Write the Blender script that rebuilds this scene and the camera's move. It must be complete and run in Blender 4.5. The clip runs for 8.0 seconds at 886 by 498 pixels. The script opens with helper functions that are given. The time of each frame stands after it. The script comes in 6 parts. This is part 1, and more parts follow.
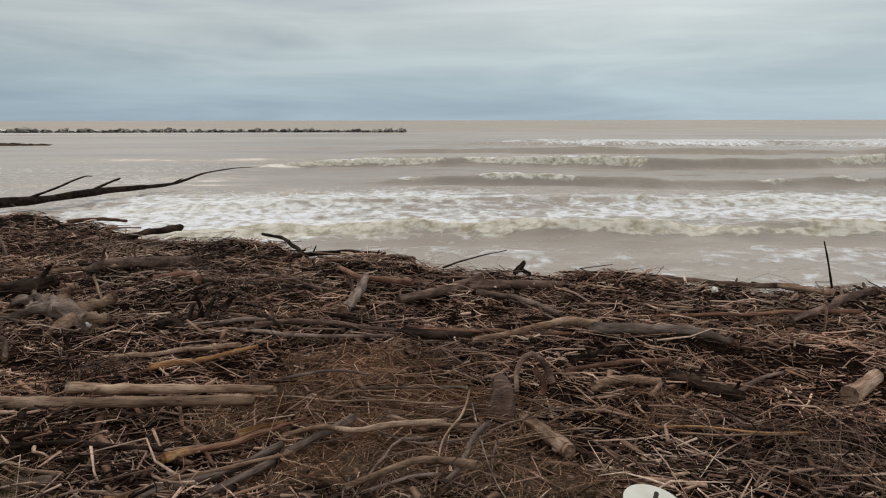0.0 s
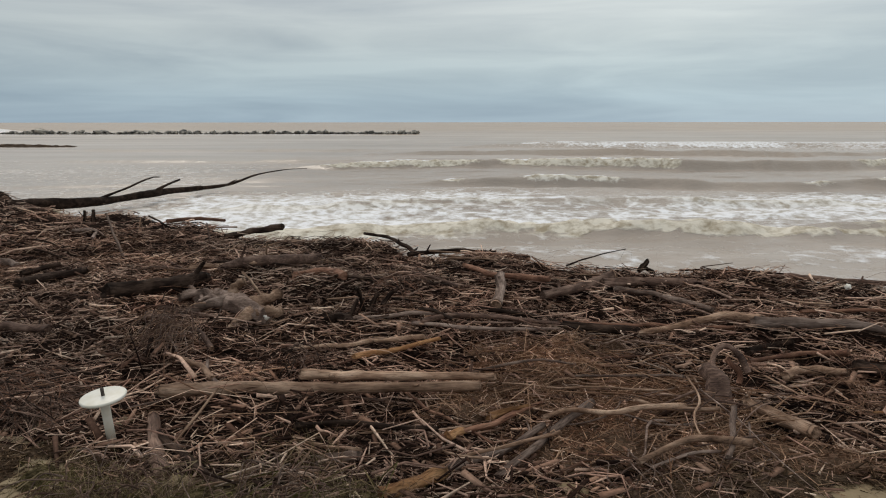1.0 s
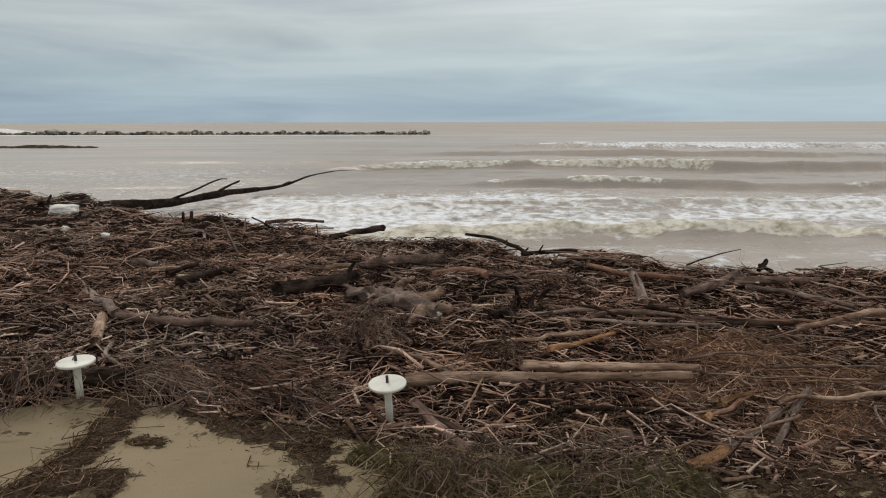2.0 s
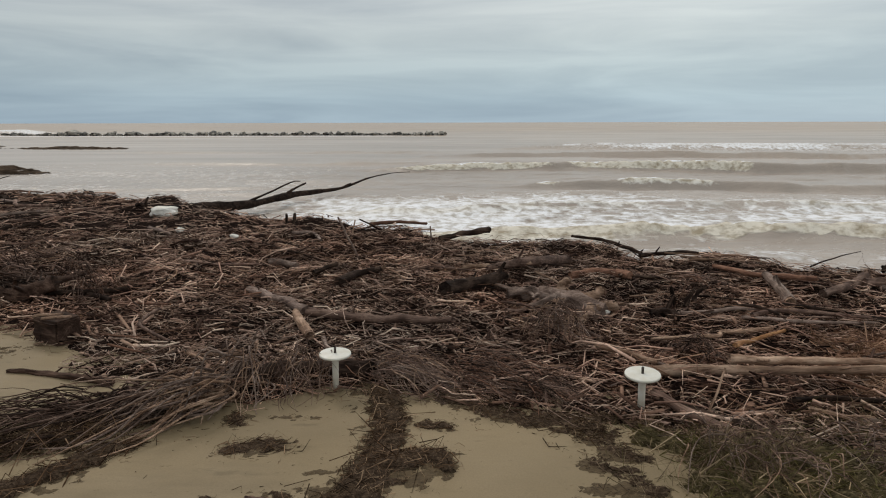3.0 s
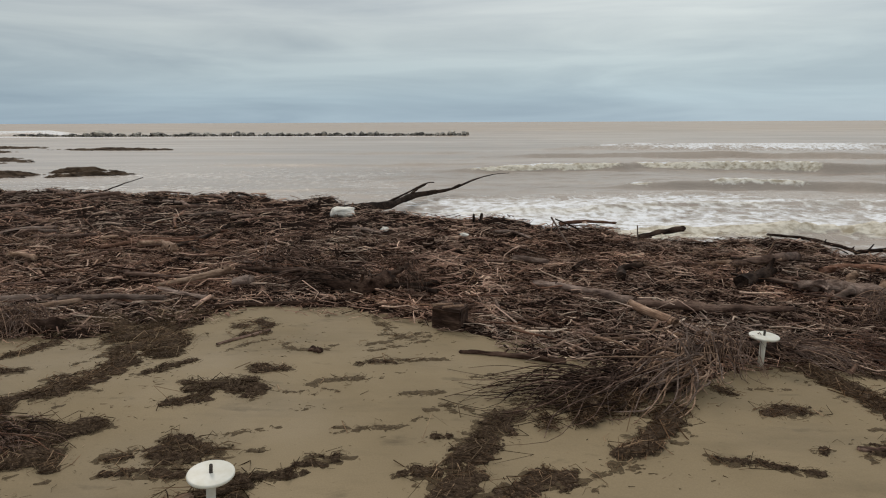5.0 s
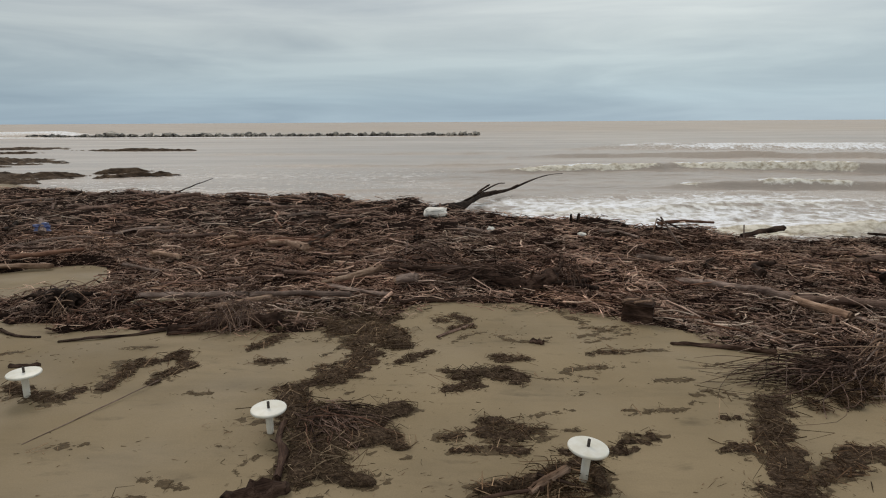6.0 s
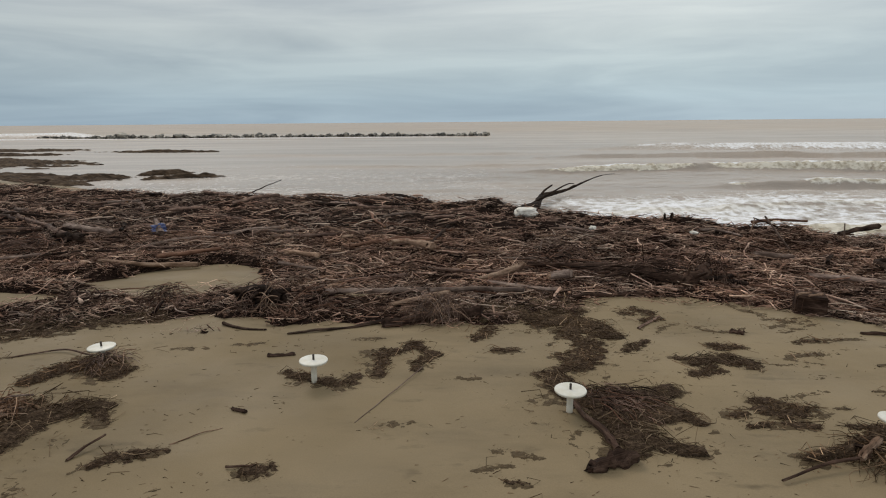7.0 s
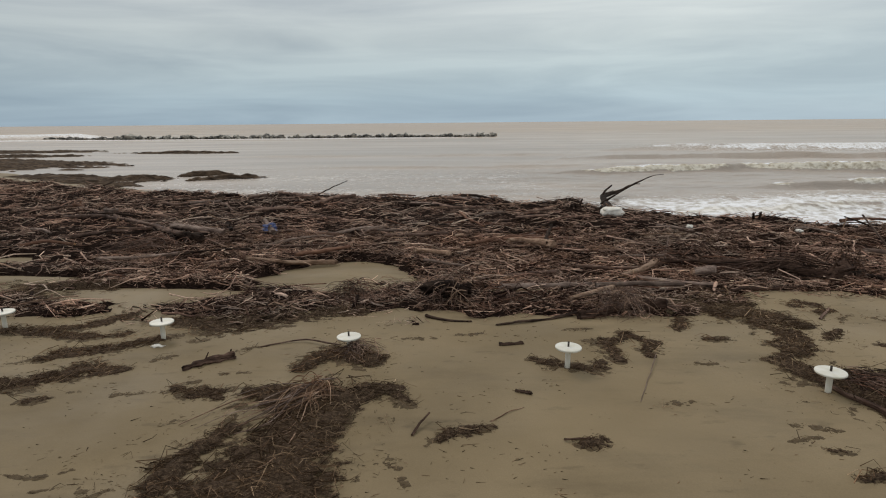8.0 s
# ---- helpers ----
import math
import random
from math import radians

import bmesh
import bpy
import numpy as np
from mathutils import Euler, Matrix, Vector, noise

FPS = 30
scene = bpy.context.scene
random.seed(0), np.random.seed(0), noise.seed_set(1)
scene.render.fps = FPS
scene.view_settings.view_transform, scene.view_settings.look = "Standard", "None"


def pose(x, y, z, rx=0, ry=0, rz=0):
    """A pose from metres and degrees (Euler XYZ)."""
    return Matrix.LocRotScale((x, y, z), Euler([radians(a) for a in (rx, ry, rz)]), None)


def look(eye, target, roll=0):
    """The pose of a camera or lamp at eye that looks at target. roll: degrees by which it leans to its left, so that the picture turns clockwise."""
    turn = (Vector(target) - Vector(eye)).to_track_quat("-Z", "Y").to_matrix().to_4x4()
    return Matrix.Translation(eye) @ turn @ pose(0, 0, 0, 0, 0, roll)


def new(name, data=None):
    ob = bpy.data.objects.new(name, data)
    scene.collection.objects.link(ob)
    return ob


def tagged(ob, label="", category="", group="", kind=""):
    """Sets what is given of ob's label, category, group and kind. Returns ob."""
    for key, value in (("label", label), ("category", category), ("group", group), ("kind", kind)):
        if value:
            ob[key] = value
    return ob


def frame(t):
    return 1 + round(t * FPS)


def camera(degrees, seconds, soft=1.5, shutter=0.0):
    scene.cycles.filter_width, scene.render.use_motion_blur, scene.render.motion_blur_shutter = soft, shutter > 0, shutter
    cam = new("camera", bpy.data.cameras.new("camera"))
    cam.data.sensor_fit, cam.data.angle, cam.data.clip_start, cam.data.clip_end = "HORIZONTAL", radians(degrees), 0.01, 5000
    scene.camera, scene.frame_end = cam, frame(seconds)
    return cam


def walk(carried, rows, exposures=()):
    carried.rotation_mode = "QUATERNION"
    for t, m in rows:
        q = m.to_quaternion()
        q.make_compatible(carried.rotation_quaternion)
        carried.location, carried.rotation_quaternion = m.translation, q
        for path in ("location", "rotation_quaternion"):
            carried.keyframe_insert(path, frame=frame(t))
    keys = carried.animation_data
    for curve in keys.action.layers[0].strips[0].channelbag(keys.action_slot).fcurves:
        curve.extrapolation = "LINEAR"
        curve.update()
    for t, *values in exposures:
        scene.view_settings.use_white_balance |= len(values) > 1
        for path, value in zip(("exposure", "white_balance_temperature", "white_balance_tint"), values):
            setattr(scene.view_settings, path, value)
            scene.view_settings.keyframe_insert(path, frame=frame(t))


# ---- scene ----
cam = camera(74.0, 8.0, soft=1.1)
PATH = [
    (0, (-0.269, -0.539, 3.199), (-0.2657, 1.4139, 2.7698), -0.08),
    (0.5, (-1.563, -0.760, 3.195), (-1.5679, 1.1946, 2.7698), -0.05),
    (1, (-2.964, -1.010, 3.224), (-2.9776, 0.9452, 2.8007), -0.05),
    (1.5, (-4.343, -1.357, 3.317), (-4.3658, 0.5974, 2.8935), -0.09),
    (1.7, (-4.962, -1.467, 3.334), (-4.9807, 0.4874, 2.9102), -0.10),
    (2.8, (-8.414, -2.269, 3.533), (-8.4529, -0.3151, 3.1103), -0.13),
    (3, (-9.042, -2.378, 3.552), (-9.0867, -0.4233, 3.1295), -0.13),
    (3.5, (-10.570, -2.675, 3.605), (-10.6206, -0.7206, 3.1822), -0.12),
    (4, (-12.273, -3.038, 3.656), (-12.3265, -1.0838, 3.2339), -0.11),
    (4.5, (-13.933, -3.395, 3.737), (-13.9872, -1.4404, 3.3143), -0.19),
    (4.7, (-14.636, -3.543, 3.745), (-14.6911, -1.5894, 3.3221), -0.21),
    (5.8, (-18.814, -4.392, 3.900), (-18.8691, -2.4381, 3.4758), -0.31),
    (6, (-19.585, -4.551, 3.916), (-19.6413, -2.5975, 3.4917), -0.33),
    (6.5, (-21.523, -4.940, 3.952), (-21.5765, -2.9861, 3.5301), -0.44),
    (7, (-23.608, -5.437, 4.059), (-23.6607, -3.4834, 3.6350), -0.49),
    (7.5, (-25.642, -5.866, 4.134), (-25.6915, -3.9123, 3.7100), -0.51),
    (8, (-27.868, -6.302, 4.172), (-27.9048, -4.3474, 3.7499), -0.52),
]
walk(cam, [(t, look(eye, target, roll)) for t, eye, target, roll in PATH])

# ---- light ----
SEA = -0.95
world = bpy.data.worlds.new("overcast_sky")
scene.world = world
world.use_nodes = True
wn, wl = world.node_tree.nodes, world.node_tree.links
wn.clear()


def wnode(kind, **values):
    node = wn.new(kind)
    for key, value in values.items():
        node.inputs[key].default_value = value
    return node


w_out = wnode("ShaderNodeOutputWorld")
w_back = wnode("ShaderNodeBackground", Strength=1.0)
w_sky = wn.new("ShaderNodeTexSky")
w_sky.sky_type, w_sky.sun_disc = "NISHITA", False
w_sky.sun_elevation, w_sky.sun_rotation = radians(38), radians(60)
w_dim = wnode("ShaderNodeVectorMath")
w_dim.operation = "SCALE"
w_dim.inputs["Scale"].default_value = 0.075
w_co = wn.new("ShaderNodeTexCoord")
w_sep = wn.new("ShaderNodeSeparateXYZ")
# height over the horizon: grey blue low down, pale overhead
w_rise = wn.new("ShaderNodeValToRGB")
stops = w_rise.color_ramp.elements
stops[0].position, stops[0].color = 0.0, (0.40, 0.52, 0.61, 1)
stops[1].position, stops[1].color = 1.0, (0.70, 0.72, 0.71, 1)
for at, col in ((0.035, (0.40, 0.515, 0.595, 1)), (0.075, (0.47, 0.565, 0.61, 1)), (0.13, (0.54, 0.605, 0.62, 1)), (0.22, (0.70, 0.735, 0.73, 1))):
    stop = stops.new(at)
    stop.color = col
# streaks of stratus, flattened towards the horizon
w_map = wnode("ShaderNodeMapping", Scale=(1.3, 1.3, 11.0), Rotation=(0.0, radians(3.5), 0.0))
w_noise = wnode("ShaderNodeTexNoise", Scale=1.7, Detail=6.0, Roughness=0.52, Distortion=0.5)
w_band = wn.new("ShaderNodeValToRGB")
w_band.color_ramp.elements[0].position, w_band.color_ramp.elements[0].color = 0.34, (0.80, 0.82, 0.85, 1)
w_band.color_ramp.elements[1].position, w_band.color_ramp.elements[1].color = 0.62, (1.10, 1.09, 1.07, 1)
w_mul = wn.new("ShaderNodeVectorMath")
w_mul.operation = "MULTIPLY"
w_lr = wn.new("ShaderNodeValToRGB")
w_lr.color_ramp.elements[0].position, w_lr.color_ramp.elements[0].color = 0.2, (0.90, 0.90, 0.91, 1)
w_lr.color_ramp.elements[1].position, w_lr.color_ramp.elements[1].color = 0.8, (1.10, 1.10, 1.09, 1)
w_half = wnode("ShaderNodeMath")
w_half.operation = "MULTIPLY_ADD"
w_half.inputs[1].default_value = w_half.inputs[2].default_value = 0.5
w_two = wn.new("ShaderNodeVectorMath")
w_two.operation = "MULTIPLY"
w_mix = wn.new("ShaderNodeMix")
w_mix.data_type = "RGBA"
w_mix.inputs["Factor"].default_value = 0.9
for a, b in (
    (w_co.outputs["Generated"], w_sep.inputs[0]), (w_sep.outputs["Z"], w_rise.inputs[0]), (w_co.outputs["Generated"], w_map.inputs[0]),
    (w_map.outputs[0], w_noise.inputs["Vector"]), (w_noise.outputs["Fac"], w_band.inputs[0]), (w_rise.outputs[0], w_mul.inputs[0]),
    (w_band.outputs[0], w_mul.inputs[1]), (w_sky.outputs[0], w_dim.inputs[0]), (w_dim.outputs[0], w_mix.inputs["A"]),
    (w_sep.outputs["X"], w_half.inputs[0]), (w_half.outputs[0], w_lr.inputs[0]), (w_mul.outputs[0], w_two.inputs[0]), (w_lr.outputs[0], w_two.inputs[1]), (w_two.outputs[0], w_mix.inputs["B"]), (w_mix.outputs["Result"], w_back.inputs["Color"]), (w_back.outputs[0], w_out.inputs[0]),
):
    wl.new(a, b)
sun = new("sun", bpy.data.lights.new("sun", "SUN"))
sun.data.energy, sun.data.angle, sun.data.color = 1.0, radians(20), (1.0, 0.91, 0.80)
sun.matrix_world = pose(0, 0, 30, 48, 0, -150)


# ---- materials ----
class Mat:
    """A node material with a Principled shader and short ways to wire it."""

    def __init__(self, name, rough=0.8, spec=0.4, metal=0.0):
        self.mat = bpy.data.materials.new(name)
        self.mat.use_nodes = True
        self.n, self.l = self.mat.node_tree.nodes, self.mat.node_tree.links
        self.p = self.n["Principled BSDF"]
        self.p.inputs["Roughness"].default_value = rough
        self.p.inputs["Specular IOR Level"].default_value = spec
        self.p.inputs["Metallic"].default_value = metal
        self.co = self.n.new("ShaderNodeTexCoord")

    def noise(self, scale, detail=4.0, stretch=(1, 1, 1), rough=0.55, where="Object"):
        m = self.n.new("ShaderNodeMapping")
        m.inputs["Scale"].default_value = stretch
        t = self.n.new("ShaderNodeTexNoise")
        t.inputs["Scale"].default_value, t.inputs["Detail"].default_value, t.inputs["Roughness"].default_value = scale, detail, rough
        self.l.new(self.co.outputs[where], m.inputs[0])
        self.l.new(m.outputs[0], t.inputs["Vector"])
        return t.outputs["Fac"]

    def ramp(self, value, *colours):
        r = self.n.new("ShaderNodeValToRGB")
        e = r.color_ramp.elements
        for k, (at, col) in enumerate(colours):
            stop = e[k] if k < 2 else e.new(at)
            stop.position = at
            stop.color = (*col, 1) if len(col) == 3 else (col[0], col[0], col[0], 1)
        self.l.new(value, r.inputs[0])
        return r.outputs[0]

    def mix(self, fac, a, b, how="MIX"):
        m = self.n.new("ShaderNodeMix")
        m.data_type, m.blend_type = "RGBA", how
        for key, v in (("Factor", fac), ("A", a), ("B", b)):
            if isinstance(v, (int, float)):
                m.inputs[key].default_value = v if key == "Factor" else (v, v, v, 1)
            elif isinstance(v, tuple):
                m.inputs[key].default_value = (*v, 1)
            else:
                self.l.new(v, m.inputs[key])
        return m.outputs["Result"]

    def math(self, how, a, b):
        m = self.n.new("ShaderNodeMath")
        m.operation = how
        for k, v in enumerate((a, b)):
            if isinstance(v, (int, float)):
                m.inputs[k].default_value = v
            else:
                self.l.new(v, m.inputs[k])
        return m.outputs[0]

    def attr(self, name):
        a = self.n.new("ShaderNodeAttribute")
        a.attribute_name = name
        return a.outputs["Fac"]

    def island(self):
        return self.n.new("ShaderNodeNewGeometry").outputs["Random Per Island"]

    def each(self):
        return self.n.new("ShaderNodeObjectInfo").outputs["Random"]

    def set(self, key, value):
        self.l.new(value, self.p.inputs[key])

    def bump(self, value, strength=0.4, distance=0.01):
        b = self.n.new("ShaderNodeBump")
        b.inputs["Strength"].default_value, b.inputs["Distance"].default_value = strength, distance
        self.l.new(value, b.inputs["Height"])
        self.l.new(b.outputs[0], self.p.inputs["Normal"])


def wood(name, dark, mid, light, rough=0.78, soup=False, spec=0.16):
    """Weathered wood: long grain, blotches, a few checks and worn patches."""
    m = Mat(name, rough, spec)
    grain = m.noise(30, 5, (0.10, 1, 1))
    blot = m.noise(4.5, 4, (0.5, 1, 1), 0.6)
    tone = m.mix(0.62, grain, blot)
    base = m.ramp(tone, (0.36, dark), (0.64, light), (0.5, mid))
    pick = m.island() if soup else m.each()
    base = m.mix(1.0, base, m.ramp(pick, (0.0, (0.70,)), (1.0, (1.25,))), "MULTIPLY")
    crack = m.noise(85, 4, (0.05, 1, 1), 0.6)
    base = m.mix(1.0, base, m.ramp(crack, (0.36, (0.50,)), (0.50, (1.05,))), "MULTIPLY")
    wear = m.ramp(m.noise(2.3, 5, (0.35, 1, 1), 0.65), (0.34, (0.55, 0.50, 0.46)), (0.52, (1.05,)))
    m.set("Base Color", m.mix(1.0, base, wear, "MULTIPLY"))
    m.bump(m.mix(0.5, blot, crack), 0.7, 0.02)
    return m.mat


def wood_soup(name, *stops, rough=0.8):
    """Wood of many loose pieces in one mesh: a tone for each piece."""
    m = Mat(name, rough, 0.03)
    base = m.ramp(m.island(), *stops)
    fine = m.ramp(m.noise(22, 3), (0.3, (0.65,)), (0.7, (1.2,)))
    big = m.ramp(m.noise(0.75, 5, rough=0.6), (0.34, (0.50, 0.48, 0.47)), (0.66, (1.28, 1.24, 1.18)))
    hue = m.ramp(m.noise(0.22, 3), (0.36, (1.10, 0.95, 0.87)), (0.64, (0.98, 0.99, 0.98)))
    m.set("Base Color", m.mix(1.0, m.mix(1.0, m.mix(1.0, base, fine, "MULTIPLY"), big, "MULTIPLY"), hue, "MULTIPLY"))
    return m.mat


BARK = wood("wet_brown_bark", (0.048, 0.028, 0.022), (0.145, 0.089, 0.068), (0.30, 0.198, 0.152))
DARK = wood("soaked_dark_wood", (0.009, 0.006, 0.005), (0.028, 0.018, 0.014), (0.085, 0.056, 0.042), 0.85, spec=0.05)
TIMBER = wood("soaked_sawn_timber", (0.024, 0.014, 0.010), (0.070, 0.041, 0.030), (0.15, 0.094, 0.070), 0.85, spec=0.1)
TAN = wood("bare_tan_wood", (0.13, 0.074, 0.050), (0.31, 0.195, 0.132), (0.50, 0.350, 0.255))
GREY = wood("weathered_grey_wood", (0.085, 0.056, 0.046), (0.20, 0.140, 0.113), (0.36, 0.270, 0.225))
RED = wood("reddish_stripped_wood", (0.085, 0.041, 0.027), (0.19, 0.095, 0.062), (0.30, 0.165, 0.110))
ORANGE = wood("fresh_split_wood", (0.20, 0.095, 0.042), (0.36, 0.185, 0.085), (0.50, 0.29, 0.15))
TWIGS = wood_soup("mixed_twigs", (0.0, (0.008, 0.005, 0.005)), (1.0, (0.86, 0.71, 0.60)), (0.24, (0.042, 0.025, 0.021)), (0.42, (0.375, 0.252, 0.210)), (0.74, (0.68, 0.51, 0.43)))
FLAKES = wood_soup("sodden_bark_flakes", (0.0, (0.012, 0.007, 0.006)), (1.0, (0.46, 0.33, 0.26)), (0.45, (0.125, 0.078, 0.061)), (0.75, (0.31, 0.205, 0.16)))
REEDS = wood_soup("thin_reeds", (0.0, (0.042, 0.021, 0.016)), (1.0, (0.54, 0.39, 0.28)), (0.45, (0.185, 0.112, 0.082)), (0.78, (0.35, 0.232, 0.170)))
WEED = wood_soup("washed_up_weed", (0.0, (0.028, 0.019, 0.013)), (1.0, (0.48, 0.37, 0.26)), (0.45, (0.094, 0.064, 0.040)), (0.76, (0.225, 0.156, 0.104)))
ROOT = wood_soup("bare_roots", (0.0, (0.055, 0.037, 0.031)), (1.0, (0.46, 0.35, 0.285)), (0.5, (0.17, 0.117, 0.097)))
RUST = wood_soup("rusty_root_fibre", (0.0, (0.13, 0.074, 0.048)), (1.0, (0.64, 0.47, 0.35)), (0.5, (0.33, 0.214, 0.150)))
GRASS = wood_soup("tired_grass", (0.0, (0.050, 0.046, 0.018)), (1.0, (0.58, 0.48, 0.33)), (0.35, (0.17, 0.160, 0.062)), (0.65, (0.30, 0.225, 0.140)))

m = Mat("wet_silt_sand", 0.65, 0.17)
tint = m.ramp(m.noise(0.35, 5), (0.3, (0.206, 0.155, 0.090)), (0.7, (0.292, 0.222, 0.134)))
fleck = m.mix(1.0, m.ramp(m.noise(2.1, 6, (0.5, 1.3, 1), 0.62), (0.60, (1.0,)), (0.74, (0.60,))), m.ramp(m.noise(9, 6, (0.55, 1.2, 1), 0.7), (0.64, (1.0,)), (0.72, (0.50, 0.44, 0.38))), "MULTIPLY")
grain = m.ramp(m.noise(60, 2), (0.3, (0.93,)), (0.7, (1.06,)))
smear = m.ramp(m.noise(0.8, 6, (0.45, 1.5, 1), 0.62), (0.52, (1.0,)), (0.75, (0.76,)))
# the sand's tint turns darker and slightly yellower towards the west
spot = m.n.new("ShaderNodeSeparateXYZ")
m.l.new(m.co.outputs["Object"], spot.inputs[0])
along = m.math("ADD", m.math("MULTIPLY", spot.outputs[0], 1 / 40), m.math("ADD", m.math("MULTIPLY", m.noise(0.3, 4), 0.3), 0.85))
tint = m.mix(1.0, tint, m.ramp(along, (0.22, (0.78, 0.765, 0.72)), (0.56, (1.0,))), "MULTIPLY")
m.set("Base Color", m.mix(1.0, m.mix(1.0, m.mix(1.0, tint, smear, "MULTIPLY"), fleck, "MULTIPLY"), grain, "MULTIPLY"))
m.set("Roughness", m.ramp(m.noise(0.5, 3), (0.35, (0.58,)), (0.7, (0.8,))))
m.bump(m.noise(7, 6), 0.3, 0.012)
SAND = m.mat

# litter: near-black colour also carries the shade in gaps between sticks
m = Mat("shade_darkened_litter", 0.95, 0.02)
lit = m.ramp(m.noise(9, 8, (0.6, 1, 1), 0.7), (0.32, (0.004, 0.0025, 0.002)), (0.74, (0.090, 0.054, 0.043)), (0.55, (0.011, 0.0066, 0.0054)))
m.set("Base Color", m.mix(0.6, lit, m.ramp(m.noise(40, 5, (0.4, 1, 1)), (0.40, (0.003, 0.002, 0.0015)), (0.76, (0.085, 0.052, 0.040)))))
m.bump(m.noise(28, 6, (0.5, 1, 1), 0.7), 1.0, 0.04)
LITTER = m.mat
m = Mat("brown_weed_mat", 0.9, 0.06)
m.set("Base Color", m.ramp(m.noise(34, 6, (0.5, 1, 1), 0.7), (0.32, (0.020, 0.0135, 0.009)), (0.72, (0.22, 0.155, 0.104)), (0.52, (0.082, 0.054, 0.036))))
m.bump(m.noise(60, 5, (0.5, 1, 1), 0.7), 1.0, 0.03)
m.set("Alpha", m.ramp(m.math("ADD", m.attr("thick"), m.math("MULTIPLY", m.math("SUBTRACT", m.noise(42, 5, (0.6, 1, 1), 0.75), 0.5), 1.3)), (0.0, (0.0,)), (0.30, (1.0,))))
WEEDBED = m.mat
m = Mat("wet_wrack_flat", 0.85, 0.08)
m.set("Base Color", m.ramp(m.noise(2.2, 7, (0.5, 1, 1), 0.7), (0.34, (0.022, 0.015, 0.010)), (0.68, (0.150, 0.105, 0.072)), (0.52, (0.070, 0.046, 0.030))))
m.bump(m.noise(6, 6, (0.5, 1, 1), 0.7), 1.0, 0.06)
FLATS = m.mat
m = Mat("mossy_soil_mat", 0.9, 0.05)
m.set("Base Color", m.ramp(m.noise(22, 7, (0.6, 1, 1), 0.7), (0.34, (0.016, 0.012, 0.007)), (0.74, (0.29, 0.23, 0.125)), (0.52, (0.100, 0.078, 0.040))))
m.bump(m.noise(40, 6, (0.5, 1, 1), 0.7), 1.0, 0.05)
MOSSBED = m.mat
m = Mat("crumbled_root_soil", 0.9, 0.05)
m.set("Base Color", m.ramp(m.noise(24, 7, (0.6, 1, 1), 0.7), (0.30, (0.040, 0.022, 0.014)), (0.74, (0.280, 0.190, 0.133)), (0.52, (0.135, 0.086, 0.058))))
m.bump(m.noise(40, 6, (0.5, 1, 1), 0.7), 1.0, 0.05)
SOILBED = m.mat
m = Mat("brown_silt_film", 0.8, 0.2)
m.set("Base Color", m.ramp(m.noise(26, 6, (0.5, 1, 1), 0.7), (0.30, (0.050, 0.032, 0.017)), (0.72, (0.172, 0.122, 0.068))))
m.bump(m.noise(60, 5, (0.5, 1, 1), 0.7), 0.8, 0.015)
m.set("Alpha", m.ramp(m.math("ADD", m.attr("thick"), m.math("MULTIPLY", m.math("SUBTRACT", m.noise(34, 5, (0.5, 1, 1), 0.75), 0.5), 1.7)), (0.05, (0.0,)), (0.42, (0.85,))))
SILTMAT = m.mat

m = Mat("silty_sea_water", 0.4, 0.32)
m.p.inputs["IOR"].default_value = 1.33
foam = m.attr("foam")
silt = m.ramp(m.noise(0.05, 5, (0.35, 1, 1)), (0.3, (0.350, 0.291, 0.238)), (0.7, (0.455, 0.390, 0.332)))
wisp = m.mix(1.0, m.ramp(m.noise(0.30, 6, (0.22, 1, 1), 0.6), (0.45, (1.0,)), (0.75, (1.14,))), m.ramp(m.noise(0.11, 7, (0.14, 1, 1), 0.62), (0.36, (0.84,)), (0.62, (1.07,))), "MULTIPLY")
warp = m.n.new("ShaderNodeTexNoise")
warp.inputs["Scale"].default_value, warp.inputs["Detail"].default_value = 0.45, 5.0
m.l.new(m.co.outputs["Object"], warp.inputs["Vector"])
shove = m.n.new("ShaderNodeVectorMath")
shove.operation = "MULTIPLY_ADD"
shove.inputs[1].default_value = (4.2, 2.4, 0.0)
m.l.new(warp.outputs["Color"], shove.inputs[0])
m.l.new(m.co.outputs["Object"], shove.inputs[2])


def lace_cells(size):
    v = m.n.new("ShaderNodeTexVoronoi")
    v.feature = "DISTANCE_TO_EDGE"
    v.inputs["Scale"].default_value = size
    m.l.new(shove.outputs[0], v.inputs["Vector"])
    return v.outputs["Distance"]


hole = m.math("ADD", m.math("MULTIPLY", lace_cells(0.62), 0.62), m.math("MULTIPLY", lace_cells(1.7), 0.38))
grain = m.noise(2.4, 7, (0.6, 1, 1), 0.62)
edge_ = m.math("ADD", m.math("SUBTRACT", m.math("MULTIPLY", foam, 1.5), m.math("MULTIPLY", hole, 2.3)), m.math("MULTIPLY", m.math("SUBTRACT", grain, 0.5), 1.5))
mask = m.ramp(edge_, (0.22, (0.0,)), (0.72, (1.0,)))
fresh = m.ramp(m.attr("cream"), (0.1, (0.91, 0.91, 0.94)), (0.8, (0.76, 0.70, 0.60)))
lumps = m.ramp(m.noise(2.3, 7, (0.8, 1, 1), 0.62), (0.36, (0.50, 0.45, 0.38)), (0.56, (1.0,)))
sep = m.n.new("ShaderNodeSeparateXYZ")
m.l.new(m.co.outputs["Object"], sep.inputs[0])
offing = m.ramp(m.math("DIVIDE", sep.outputs["Y"], 400.0), (0.10, (1.0, 1.0, 1.03)), (0.8, (1.06, 0.94, 0.80)))
wisp = m.mix(1.0, wisp, offing, "MULTIPLY")
